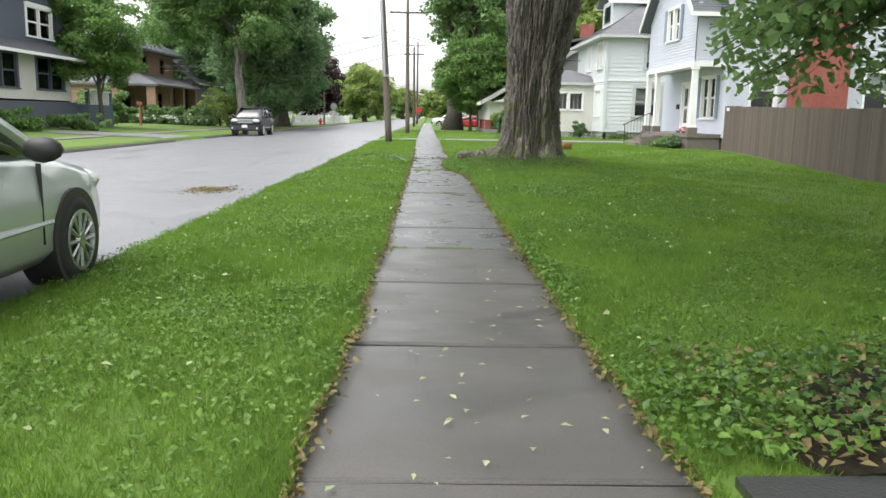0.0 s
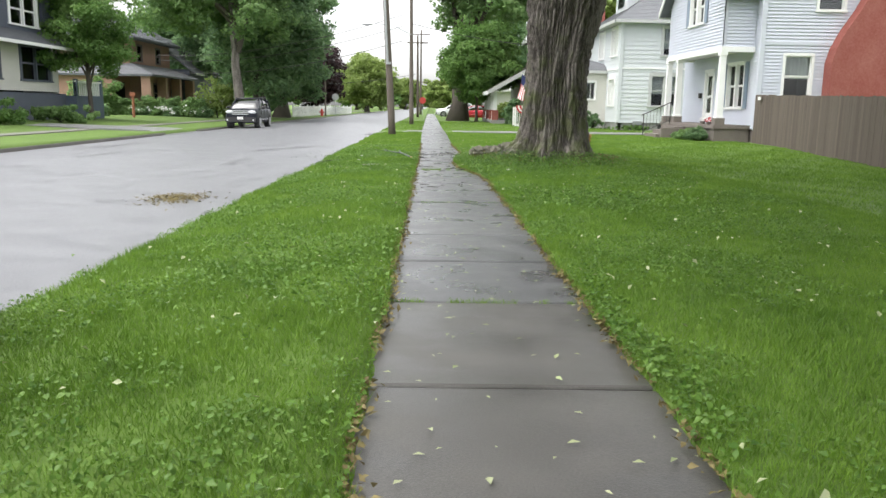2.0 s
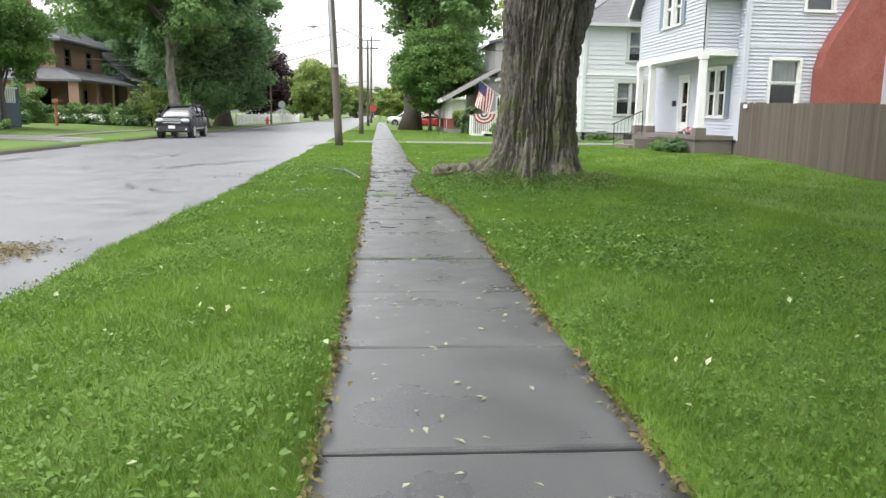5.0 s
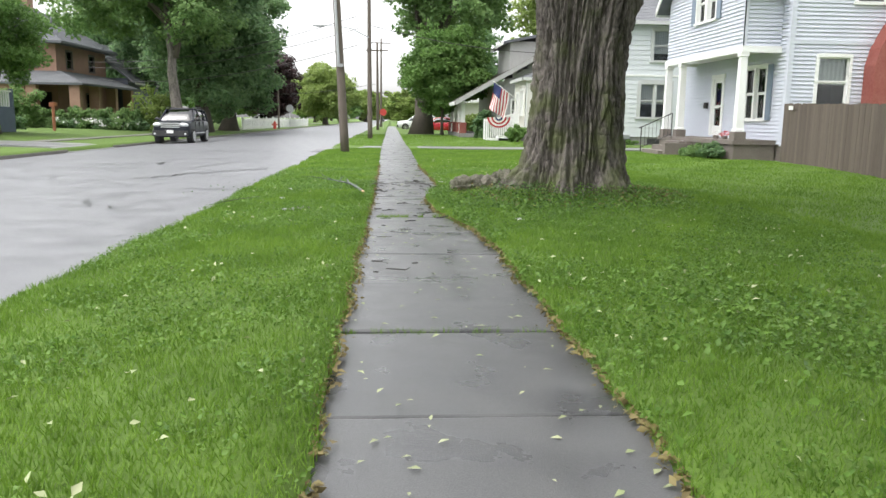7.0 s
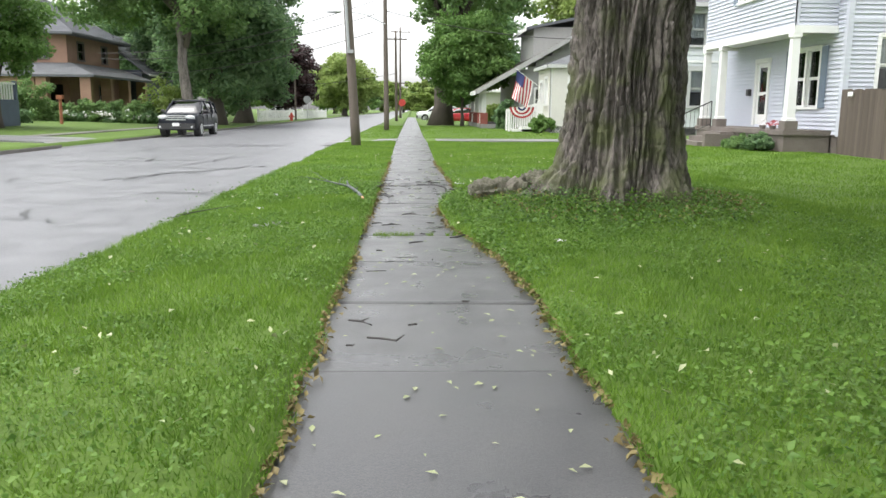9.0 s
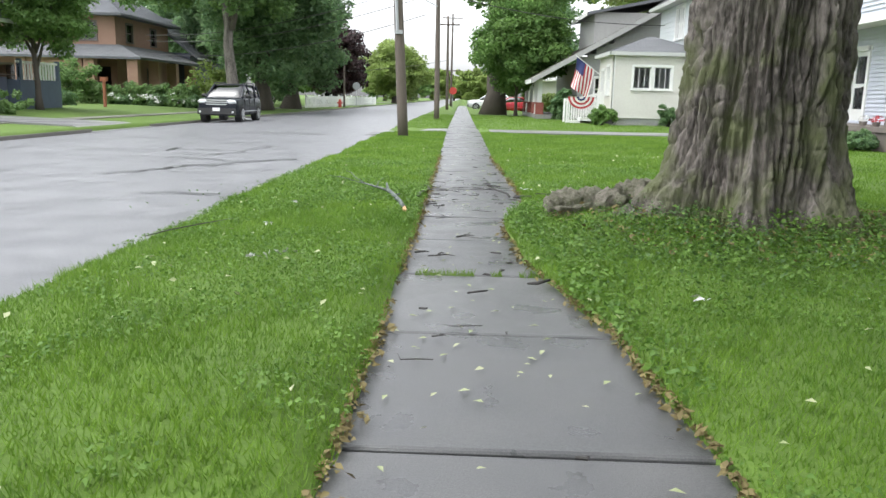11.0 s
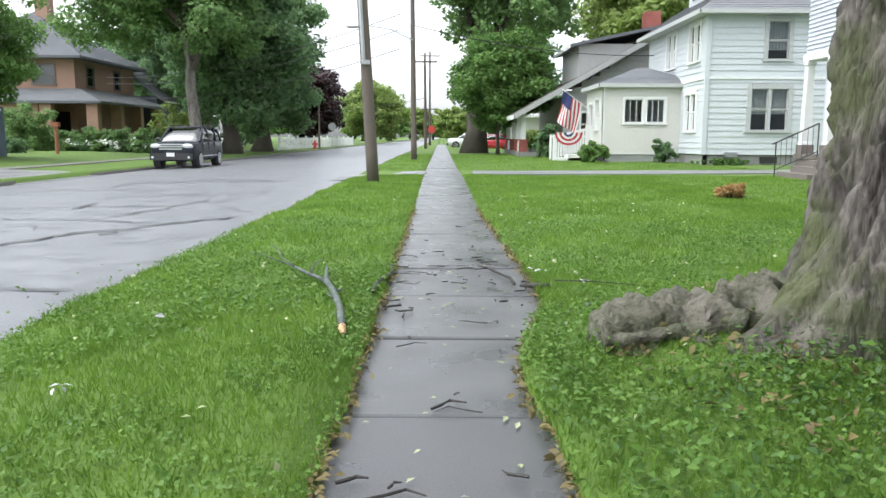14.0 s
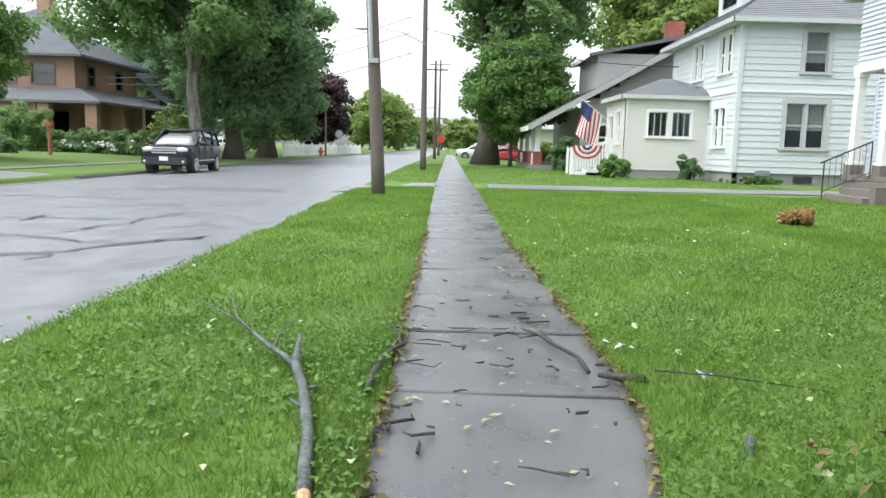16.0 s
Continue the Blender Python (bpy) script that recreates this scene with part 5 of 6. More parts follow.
        bmesh.ops.create_icosphere(bm, subdivisions=2, radius=1)
        for v in bm.verts:
            v.co = Vector((v.co.x * 0.13 + sx * (W / 2 + 0.10), v.co.y * 0.07 + (kind["mirror"][0] - 0.5) * L, v.co.z * 0.085 + kind["mirror"][1]))
        part("wing_mirror", bm, kind.get("mirrormat", M_plast), t, smooth=True)
        bm = bmesh.new()
        box(bm, (sx * W * 0.36 - 0.1, -nose - 0.005, kind["lampz"] - 0.05), (sx * W * 0.36 + 0.1, -nose + 0.1, kind["lampz"] + 0.2))
        part("tail_light", bm, M_redp, t)
        for s in kind["handles"]:
            bm = bmesh.new()
            tube(bm, [(sx * (W / 2 + 0.0), (s - 0.5) * L - 0.09, kind["handlez"]), (sx * (W / 2 + 0.02), (s - 0.5) * L, kind["handlez"]), (sx * (W / 2 + 0.0), (s - 0.5) * L + 0.09, kind["handlez"])], [0.012, 0.016, 0.012], 6)
            part("door_handle", bm, paint, t)
        for s in kind["doors"]:
            bm = bmesh.new()
            box(bm, (sx * (W / 2 - 0.03), (s - 0.5) * L - 0.004, 0.36), (sx * (W / 2 + 0.004), (s - 0.5) * L + 0.004, kind["handlez"] + 0.06))
            part("door_seam", bm, M_plast, t)
        bm = bmesh.new()
        tube(bm, [(sx * W / 2 * 0.99, -0.28 * L, 0.5), (sx * (W / 2 + 0.012), 0, 0.5), (sx * W / 2 * 0.99, 0.22 * L, 0.5)], [0.02, 0.025, 0.02], 6)
        part("side_moulding", bm, kind.get("mould", paint), t)
    if kind.get("grille"):
        g = bmesh.new()
        for zz in (0.0, 0.09, 0.18):
            box(g, (-W * 0.25, nose - 0.05, kind["lampz"] - 0.13 + zz), (W * 0.25, nose + 0.03, kind["lampz"] - 0.08 + zz))
        part("grille", g, M_rim, t, "chrome three-bar grille")
        part("bumper", boxes(((-W * 0.46, nose - 0.10, 0.36), (W * 0.46, nose + 0.05, kind["lampz"] - 0.27))), M_plast, t)
        part("licence_plate", boxes(((-0.16, nose + 0.052, 0.50), (0.16, nose + 0.062, 0.65))), M_trim, t)
        for sx in (-1, 1):
            bm = bmesh.new()
            tube(bm, [(sx * W * 0.36, -0.36 * L, H + 0.0), (sx * W * 0.36, -0.34 * L, H + 0.06), (sx * W * 0.36, 0.05 * L, H + 0.05), (sx * W * 0.36, 0.07 * L, H - 0.02)], [0.02] * 4, 6)
            part("roof_rail", bm, M_plast, t)
            bm = bmesh.new()
            tube(bm, [(sx * W * 0.4, nose + 0.03, 0.47), (sx * W * 0.4, nose + 0.06, 0.47)], [0.06, 0.05], 10)
            part("fog_lamp", bm, M_lampg, t)
    t.matrix_basis = Matrix.Translation((x, y, z)) @ Matrix.Rotation(radians(heading), 4, 'Z')
    return t


SEDAN = dict(size=(4.45, 1.74, 1.46), wheel=0.32, axles=(0.2, 0.8), lampz=0.70, mirror=(0.655, 1.0), handles=(0.31, 0.5), handlez=0.84, doors=(0.33, 0.525, 0.69), roof=(2, 5), lampback=0.27,
             body=[(0.0, 0.80, 0.86, 0.32), (0.02, 0.92, 0.95, 0.24), (0.12, 0.98, 1.0, 0.2), (0.3, 1.0, 0.98, 0.2), (0.5, 1.0, 0.96, 0.2), (0.68, 1.0, 0.94, 0.2), (0.78, 0.99, 0.90, 0.2), (0.88, 0.96, 0.83, 0.2), (0.95, 0.88, 0.76, 0.22), (0.985, 0.78, 0.68, 0.25), (1.0, 0.66, 0.58, 0.3)],
             cabin=[(0.12, 0.98, 1.0, 0.86, 0.75), (0.2, 0.98, 1.2, 0.88, 0.72), (0.29, 0.98, 1.42, 0.9, 0.68), (0.42, 0.96, 1.46, 0.92, 0.68), (0.55, 0.95, 1.42, 0.92, 0.68), (0.65, 0.94, 1.2, 0.92, 0.74), (0.75, 0.9, 0.95, 0.9, 0.8)],
             pillars=[((0.13, 0.99, 0.86), (0.29, 1.42, 0.68)), ((0.42, 0.95, 0.93), (0.43, 1.44, 0.70)), ((0.75, 0.93, 0.88), (0.55, 1.41, 0.68))])
SUV = dict(size=(4.44, 1.81, 1.70), wheel=0.36, axles=(0.19, 0.80), lampz=0.90, mirror=(0.67, 1.17), handles=(0.34, 0.52), handlez=1.0, doors=(0.33, 0.52, 0.70), roof=(0, 5), grille=True, mould=M_rim, lampback=0.13, lamp=(0.25, 0.14, 0.115),
           body=[(0.0, 0.88, 0.98, 0.36), (0.02, 0.95, 1.06, 0.32), (0.10, 0.99, 1.10, 0.3), (0.3, 1.0, 1.10, 0.3), (0.5, 1.0, 1.09, 0.3), (0.7, 1.0, 1.08, 0.3), (0.78, 0.995, 1.07, 0.3), (0.88, 0.985, 1.04, 0.3), (0.945, 0.96, 1.0, 0.3), (0.98, 0.90, 0.93, 0.33), (1.0, 0.80, 0.80, 0.38)],
           cabin=[(0.02, 1.06, 1.46, 0.88, 0.76), (0.06, 1.08, 1.62, 0.9, 0.745), (0.2, 1.09, 1.68, 0.93, 0.74), (0.4, 1.08, 1.70, 0.94, 0.74), (0.55, 1.08, 1.67, 0.94, 0.74), (0.65, 1.08, 1.40, 0.93, 0.80), (0.745, 1.06, 1.10, 0.91, 0.86)],
           pillars=[((0.03, 1.07, 0.89), (0.07, 1.62, 0.75)), ((0.24, 1.09, 0.94), (0.2, 1.67, 0.76)), ((0.46, 1.09, 0.945), (0.47, 1.68, 0.76)), ((0.745, 1.08, 0.90), (0.55, 1.66, 0.75))])
car("sedan", -3.63, 4.42, float(road_z(-3.9)) + 0.005, 0, SEDAN, M_paint_s, "pale silver-green sedan parked at the grass edge")
car("sport_utility_vehicle", -11.0, 49.4, float(road_z(-11.0)) + 0.005, 180, SUV, M_paint_b, "black sport utility vehicle parked facing the camera")
car("sedan", 4.4, 88, -0.1, 92, SEDAN, M_paint_r, "red sedan parked across a driveway behind the maple")
car("sport_utility_vehicle", 2.6, 98, -0.1, 90, SUV, M_paint_w, "white car parked in a driveway far off")
car("sedan", -19.0, 82, 0, 95, SEDAN, M_paint_w, "silver car parked beyond the dark trees")
car("sedan", -17.0, 112, 0, 90, SEDAN, M_paint_w, "white car parked behind the white fence")


# ---- things: white fence, hydrant, hedges ----
def white_fence():
    f = thing("picket_fence", (-14.4, 84, -0.1), "white vinyl picket fence along the far verge", "fence")
    a, b = Vector((-14.6, 86, -0.15)), Vector((-12.7, 128, -0.2))
    d = b - a
    n = 150
    bm0 = bmesh.new()
    box(bm0, (-0.05, -0.03, 0.05), (0.05, 0.0, 1.15))
    me = bpy.data.meshes.new("picket")
    bm0.to_mesh(me)
    bm0.free()
    me.materials.append(M_trim)
    for i in range(n):
        p = a + d * (i / n)
        ob = new("picket", me)
        ob.parent = f
        ob.matrix_parent_inverse = Matrix.Translation(-f.location)
        ob.matrix_basis = Matrix.Translation(p) @ Matrix.Rotation(math.atan2(d.y, d.x), 4, 'Z')
    for z in (0.3, 0.95):
        bm = bmesh.new()
        tube(bm, [a + Vector((-0.05, 0, z)), b + Vector((-0.05, 0, z))], [0.07, 0.07], 4)
        part("rail", bm, M_trim, f)
    for i in range(12):
        p = a + d * (i / 11)
        part("post", boxes(((p.x - 0.16, p.y - 0.07, p.z), (p.x - 0.02, p.y + 0.07, p.z + 1.35))), M_trim, f)


white_fence()


def bush(name, x, y, z, rx, ry, rz, clumps, per, size, leaf, seed, label):
    t = thing(name, (x, y, z), label, "shrub")
    bm = bmesh.new()
    r = random.Random(seed)
    for k in range(5):
        tube(bm, [(x + r.uniform(-.1, .1), y, z - 0.05), (x + r.uniform(-.3, .3) * rx, y + r.uniform(-.3, .3) * ry, z + rz * 0.7), (x + r.uniform(-.8, .8) * rx, y + r.uniform(-.8, .8) * ry, z + rz * 1.5)], [0.03, 0.02, 0.008], 5)
    part("stems", bm, M_twig, t)
    c = crown_centres((x, y, z + rz * 0.85), (rx, ry, rz), clumps, seed, -0.9, 0.2)
    v, f = leaves_at(c, min(rx, ry, rz) * 0.4, per, size, seed + 1, 0.8)
    link("foliage", mesh_np("foliage", v, f), leaf, t)
    return t


bush("shrub", 10.1, 34.6, 0, 0.45, 0.8, 0.24, 60, 60, 0.06, M_leafA, 51, "low green shrub against the porch base")
bush("shrub", 10.15, 33.4, 0, 0.42, 0.5, 0.28, 50, 60, 0.06, M_leafD, 52, "dark green shrub against the porch base")
bush("shrub", 5.05, 30.0, 0.03, 0.30, 0.26, 0.14, 36, 50, 0.045, leaf_material("russet leaves", (0.30, 0.16, 0.06), (0.42, 0.30, 0.12), 0.3, 0.5, 4), 53, "low russet-leaved shrub alone on the lawn")
bush("shrub", 9.5, 50.2, 0.1, 0.5, 0.35, 0.5, 40, 50, 0.06, M_leafD, 54, "leggy green shrub beside the lattice")
bush("shrub", 6.5, 50.6, 0.1, 0.6, 0.4, 0.42, 40, 50, 0.08, M_leafB, 55, "green shrub at the foot of the porch stairs")
bush("shrub", 11.2, 47.4, 0.05, 1.2, 0.25, 0.13, 40, 40, 0.07, M_leafB, 56, "low green planting along the foundation")
bush("shrub", 5.6, 59.0, 0, 0.6, 0.6, 0.9, 50, 50, 0.12, M_leafD, 57, "tall dark shrub by the open porch")
bush("shrub", 7.0, 80, -0.1, 1.6, 1.2, 0.9, 50, 50, 0.14, M_leafL, 58, "pale green shrub beyond the maple")
for i in range(7):
    bush("hedge", -26.0 + 1.1 * i, 68.6, -0.05, 0.85, 0.7, 0.85, 60, 60, 0.09, M_leafA, 60 + i, "clipped green hedge along the front garden")
for i in range(6):
    bush("flowering_shrub", -24.6 + 1.2 * i, 66.8, -0.05, 0.8, 0.6, 0.48, 50, 50, 0.09, M_leafD if i % 2 else M_leafA, 70 + i, "low shrub with white blossom before the hedge")
bush("shrub", -27.0, 66.5, 0, 1.9, 1.2, 1.5, 70, 60, 0.12, M_leafA, 80, "rounded green shrub by the porch corner")
bush("shrub", -18.2, 69.5, -0.05, 1.6, 1.2, 1.7, 60, 50, 0.12, M_leafL, 81, "loose yellow-green shrub by the hedge end")
bush("shrub", -24.0, 59.5, 0, 0.8, 0.7, 0.55, 50, 50, 0.08, M_leafD, 82, "clipped dark green shrub on the far lawn")
bush("shrub", -20.0, 45.0, 0.05, 2.2, 1.0, 0.5, 60, 50, 0.1, M_leafA, 83, "low green planting before the navy house")
bush("shrub", -21.0, 40.0, 0.05, 1.6, 1.0, 0.6, 50, 50, 0.1, M_leafB, 84, "low green planting before the navy house")
# white blossoms on the shrubs before the hedge
c = crown_centres((-21.7, 66.4, 0.45), (3.3, 0.7, 0.40), 34, 90, -0.2, 0.6)
v, f = leaves_at(c, 0.22, 6, 0.09, 91)
tagged(link("blossom", mesh_np("blossom", v, f), M_fwhite), "white blossom over the low garden shrubs", "flowers", kind="stuff")
# red flowers on the porch edge
for i, y in enumerate((33.6, 34.3, 33.0)):
    t = thing("flower_pot", (10.78, y, 0.66), "small pot of red and white flowers on the porch", "flower pot")
    bm = bmesh.new()
    tube(bm, [(10.78, y + 0.25, 0.66), (10.78, y + 0.25, 0.78)], [0.08, 0.11], 10)
    part("pot", bm, M_conc, t)
    v, f = leaves_at([(10.78, y + 0.25, 0.86)], 0.17, 50, 0.035, 95 + i)
    link("blooms", mesh_np("blooms", v, f), M_fred if i % 2 == 0 else M_fwhite, t)


def post_thing():
    t = thing("garden_post", (-21.5, 59.5, -0.1), "rusty orange painted lamp post in the garden", "post")
    bm = bmesh.new()
    tube(bm, [(-21.5, 59.5, -0.1), (-21.5, 59.5, 1.6)], [0.10, 0.09], 10)
    part("shaft", bm, M_orangep, t)
    part("cap", boxes(((-21.68, 59.35, 1.6), (-21.32, 59.65, 1.85))), M_orangep, t)
    h = thing("fire_hydrant", (-12.9, 95, -0.15), "small red fire hydrant by the far kerb", "fire hydrant")
    bm = bmesh.new()
    tube(bm, [(-12.9, 95, -0.15), (-12.9, 95, 0.55), (-12.9, 95, 0.75)], [0.17, 0.15, 0.05], 10)
    part("barrel", bm, M_redp, h)
    bm = bmesh.new()
    tube(bm, [(-13.2, 95, 0.35), (-12.6, 95, 0.35)], [0.08, 0.08], 8)
    part("nozzle", bm, M_redp, h)
    k = thing("road_sign", (-11.9, 104, -0.2), "round sign seen from behind on a thin post", "road sign")
    bm = bmesh.new()
    tube(bm, [(-12.4, 104, -0.2), (-12.4, 104, 2.6)], [0.03, 0.03], 6)
    part("post", bm, M_iron, k)
    bm = bmesh.new()
    prism(bm, [(-12.4 + 0.45 * math.cos(math.pi / 8 + q * math.pi / 4), 104.1, 2.2 + 0.45 * math.sin(math.pi / 8 + q * math.pi / 4)) for q in range(8)], (0, 0.02, 0))
    part("plate", bm, M_iron, k)


post_thing()


def flag():
    t = thing("flag", (6.4, 53.0, 2.4), "red white and blue striped flag on an angled pole", "flag")
    a, b = Vector((6.8, 53.0, 2.35)), Vector((5.35, 52.6, 3.35))
    bm = bmesh.new()
    tube(bm, [a, b], [0.02, 0.015], 8)
    part("flagpole", bm, M_trim, t)
    d = (b - a) / 1.0

    def cloth(u, w):
        p = b - d * (0.04 + 0.62 * u)
        return p + Vector((-0.25 * w + 0.06 * math.sin(7 * u + 3 * w), 0.10 * math.sin(8 * u + 2 * w) * (0.3 + w), -1.45 * w))
    for k in range(7):
        canton = k < 4
        for part_i, (w0, w1, mat) in enumerate(((0, 0.42, M_blue), (0.42, 1, None)) if canton else ((0, 1, None),)):
            for h in (0, 1):
                bm = bmesh.new()
                u0, u1 = (k + h * 0.5) / 7, (k + h * 0.5 + 0.5) / 7
                n = 10
                rows = [[bm.verts.new(cloth(u, w0 + (w1 - w0) * i / n)) for i in range(n + 1)] for u in (u0, u1)]
                for i in range(n):
                    bm.faces.new((rows[0][i], rows[0][i + 1], rows[1][i + 1], rows[1][i]))
                part("stripe" if mat is None else "canton", bm, mat or (M_fred if h == 0 else M_fwhite), t)
    g = thing("bunting", (5.7, 53.2, 1.0), "striped half-round bunting hung on the stair rail", "bunting")
    for k, mat in enumerate((M_blue, M_fwhite, M_fred, M_fwhite, M_fred)):
        bm = bmesh.new()
        r0, r1 = 0.12 + 0.11 * k, 0.23 + 0.11 * k
        n = 12
        lo = [bm.verts.new((5.83 + r0 * math.cos(math.pi + math.pi * i / n), 53.30 + 0.02 * (i % 2), 1.35 + 0.9 * r0 * math.sin(math.pi + math.pi * i / n))) for i in range(n + 1)]
        hi = [bm.verts.new((5.83 + r1 * math.cos(math.pi + math.pi * i / n), 53.30 + 0.02 * (i % 2), 1.35 + 0.9 * r1 * math.sin(math.pi + math.pi * i / n))) for i in range(n + 1)]
        for i in range(n):
            bm.faces.new((lo[i], lo[i + 1], hi[i + 1], hi[i]))
        part("band", bm, mat, g)


flag()

# the handrail of the lavender house's steps
t = thing("handrail", (9.48, 38.2, 0), "thin black iron handrail beside the porch steps", "handrail")
for y in (38.35,):
    bm = bmesh.new()
    tube(bm, [(9.38, y, 0), (9.38, y, 1.0)], [0.02, 0.02], 8)
    part("post", bm, M_black, t)
    bm = bmesh.new()
    tube(bm, [(10.58, y, 0.6), (10.58, y, 1.55)], [0.02, 0.02], 8)
    part("post", bm, M_black, t)
    bm = bmesh.new()
    tube(bm, [(9.28, y, 0.96), (9.38, y, 1.0), (10.58, y, 1.55)], [0.022] * 3, 8)
    tube(bm, [(9.38, y, 0.22), (10.58, y, 0.75)], [0.016] * 2, 6)
    part("rail", bm, M_black, t)
    for k in range(1, 8):
        x = 9.38 + 0.15 * k
        bm = bmesh.new()
        tube(bm, [(x, y, 0.22 + 0.44 * (x - 9.38)), (x, y, 1.0 + 0.455 * (x - 9.38))], [0.008, 0.008], 5)
        part("baluster", bm, M_black, t)

# ---- the overhanging twigs beside the start ----
def near_bough():
    t = thing("overhanging_tree", (4.6, 4.6, -0.05), "leafy tree whose low boughs hang over the lawn", "tree")
    bm = bmesh.new()
    tube(bm, [(4.9, 3.6, -0.2), (4.9, 3.7, 1.5), (5.0, 4.2, 3.0), (5.4, 5.4, 5.2), (5.9, 7.5, 7.4)], [0.14, 0.12, 0.10, 0.07, 0.03], 10)
    part("trunk", bm, M_bark2, t, smooth=True)
    g = np.random.default_rng(77)
    r = random.Random(8)
    ends = []
    for k in range(60):
        e = Vector((r.uniform(1.75, 3.9), r.uniform(4.4, 6.4), 0))
        e.z = r.uniform(1.25, 2.35) + 0.25 * max(0, 2.6 - e.x)
        s = Vector((4.6, 4.0, 2.6 + r.uniform(-0.2, 0.9)))
        m = s.lerp(e, 0.6) + Vector((0, 0, 0.25))
        bm = bmesh.new()
        tube(bm, [s, m, e], [0.025, 0.014, 0.004], 6)
        part("limb", bm, M_bark2, t)
        ends += [tuple(s.lerp(m, q)) for q in (0.5, 0.8)] + [tuple(m.lerp(e, q)) for q in (0.0, 0.3, 0.6, 0.9)]
    v, f = leaves_at(np.array(ends), 0.27, 52, 0.044, 78, 0.8)
    link("crown", mesh_np("crown", v, f), M_leafA, t)
    # upper crown, never in view: added and sized to shade lawn and walk below
    c = np.concatenate([crown_centres((5.8, 5.2, 4.6), (3.2, 3.8, 1.4), 160, 79), crown_centres((4.9, 4.5, 6.7), (6.3, 8.0, 2.5), 1000, 83)])
    v, f = leaves_at(c, 0.8, 60, 0.13, 80)
    link("crown", mesh_np("crown", v, f), M_leafA, t)


near_bough()


# ---- fallen branches and twigs ----
def crooked(name, pts, radii, mat, label, ends=None, group="", forks=()):
    t = thing(name, pts[0], label, "branch", group)
    bm = bmesh.new()
    tube(bm, pts, radii, 8)
    part("stem", bm, mat, t, smooth=True)
    for fp, fr in forks:
        bm = bmesh.new()
        tube(bm, fp, fr, 6)
        part("side_twig", bm, mat, t, smooth=True)
    if ends:
        bm = bmesh.new()
        p, q = Vector(pts[0]), Vector(pts[1])
        d = (p - q).normalized()
        tube(bm, [p - d * 0.01, p + d * 0.07, p + d * 0.14], [radii[0] * 1.02, radii[0] * 0.9, radii[0] * 0.35], 8)
        part("split_end", bm, M_wood, t, "raw orange splintered end")
    return t


Z = 0.075
crooked("fallen_branch", [(-0.77, 20.0, Z), (-0.81, 20.25, Z), (-0.845, 20.5, Z), (-0.90, 20.75, Z), (-0.955, 21.0, Z + .01), (-1.05, 21.32, Z + .02), (-1.075, 21.5, Z + .04), (-1.10, 21.7, Z + .06)], [0.023, 0.024, 0.022, 0.024, 0.021, 0.023, 0.015, 0.010], M_limb, "grey lichen-covered fallen branch with a raw splintered end",
        True, forks=[([(-1.05, 21.3, Z + .02), (-1.13, 21.44, 0.10), (-1.22, 21.58, 0.10), (-1.36, 21.81, 0.11), (-1.48, 22.05, 0.10)], [0.018, 0.014, 0.013, 0.010, 0.006]),
                     ([(-1.36, 21.81, 0.11), (-1.5, 22.0, 0.15), (-1.6, 22.28, 0.19), (-1.72, 22.5, 0.2)], [0.007, 0.005, 0.004, 0.002]), ([(-1.48, 22.05, 0.10), (-1.75, 22.4, 0.12), (-2.0, 22.75, 0.10)], [0.006, 0.004, 0.002]),
                     ([(-1.2, 21.55, 0.1), (-1.2, 21.7, 0.15), (-1.15, 21.82, 0.18)], [0.008, 0.005, 0.003]), ([(-0.955, 21.0, Z), (-0.89, 20.98, 0.1)], [0.013, 0.008]), ([(-0.9, 20.75, Z), (-0.97, 20.78, 0.11)], [0.011, 0.006])])
crooked("fallen_branch", [(-0.69, 21.05, 0.07), (-0.69, 21.3, 0.07), (-0.665, 21.66, 0.06), (-0.62, 21.85, 0.05), (-0.58, 21.97, 0.04), (-0.57, 22.2, 0.035)], [0.015, 0.015, 0.013, 0.011, 0.009, 0.004], M_twig, "dark crooked branch lying over the walk's edge",
        forks=[([(-0.60, 21.9, 0.05), (-0.63, 22.15, 0.06), (-0.69, 22.35, 0.06)], [0.009, 0.006, 0.003]), ([(-0.69, 22.33, 0.05), (-0.6, 22.33, 0.04), (-0.5, 22.28, 0.03)], [0.008, 0.007, 0.003])])
crooked("fallen_branch", [(0.34, 21.55, 0.03), (0.33, 21.8, 0.035), (0.24, 22.05, 0.035), (0.18, 22.3, 0.03), (0.1, 22.45, 0.025)], [0.011, 0.012, 0.011, 0.009, 0.005], M_twig, "dark bent stick lying on the walk",
        forks=[([(0.24, 22.05, 0.035), (0.2, 22.4, 0.03)], [0.01, 0.004]), ([(0.18, 22.3, 0.03), (0.06, 22.2, 0.03)], [0.008, 0.003])])
crooked("fallen_branch", [(0.58, 21.38, 0.05), (0.47, 21.42, 0.045), (0.38, 21.5, 0.03)], [0.02, 0.022, 0.012], M_twig, "short thick broken stick at the walk's edge")
crooked("fallen_branch", [(0.62, 21.4, 0.09), (0.9, 21.3, 0.10), (1.3, 21.1, 0.10)], [0.005, 0.004, 0.002], M_twig, "thin stick lying in the grass")
crooked("fallen_branch", [(0.19, 17.2, 0.03), (0.25, 17.17, 0.04), (0.33, 17.23, 0.05)], [0.007, 0.011, 0.008], M_twig, "short thick broken stick at the walk's edge")
crooked("fallen_branch", [(-2.62, 18.3, 0.05), (-2.5, 18.5, 0.07), (-2.35, 18.85, 0.07), (-2.19, 19.16, 0.07)], [0.003, 0.006, 0.005, 0.002], M_twig, "thin stick lying across the verge")
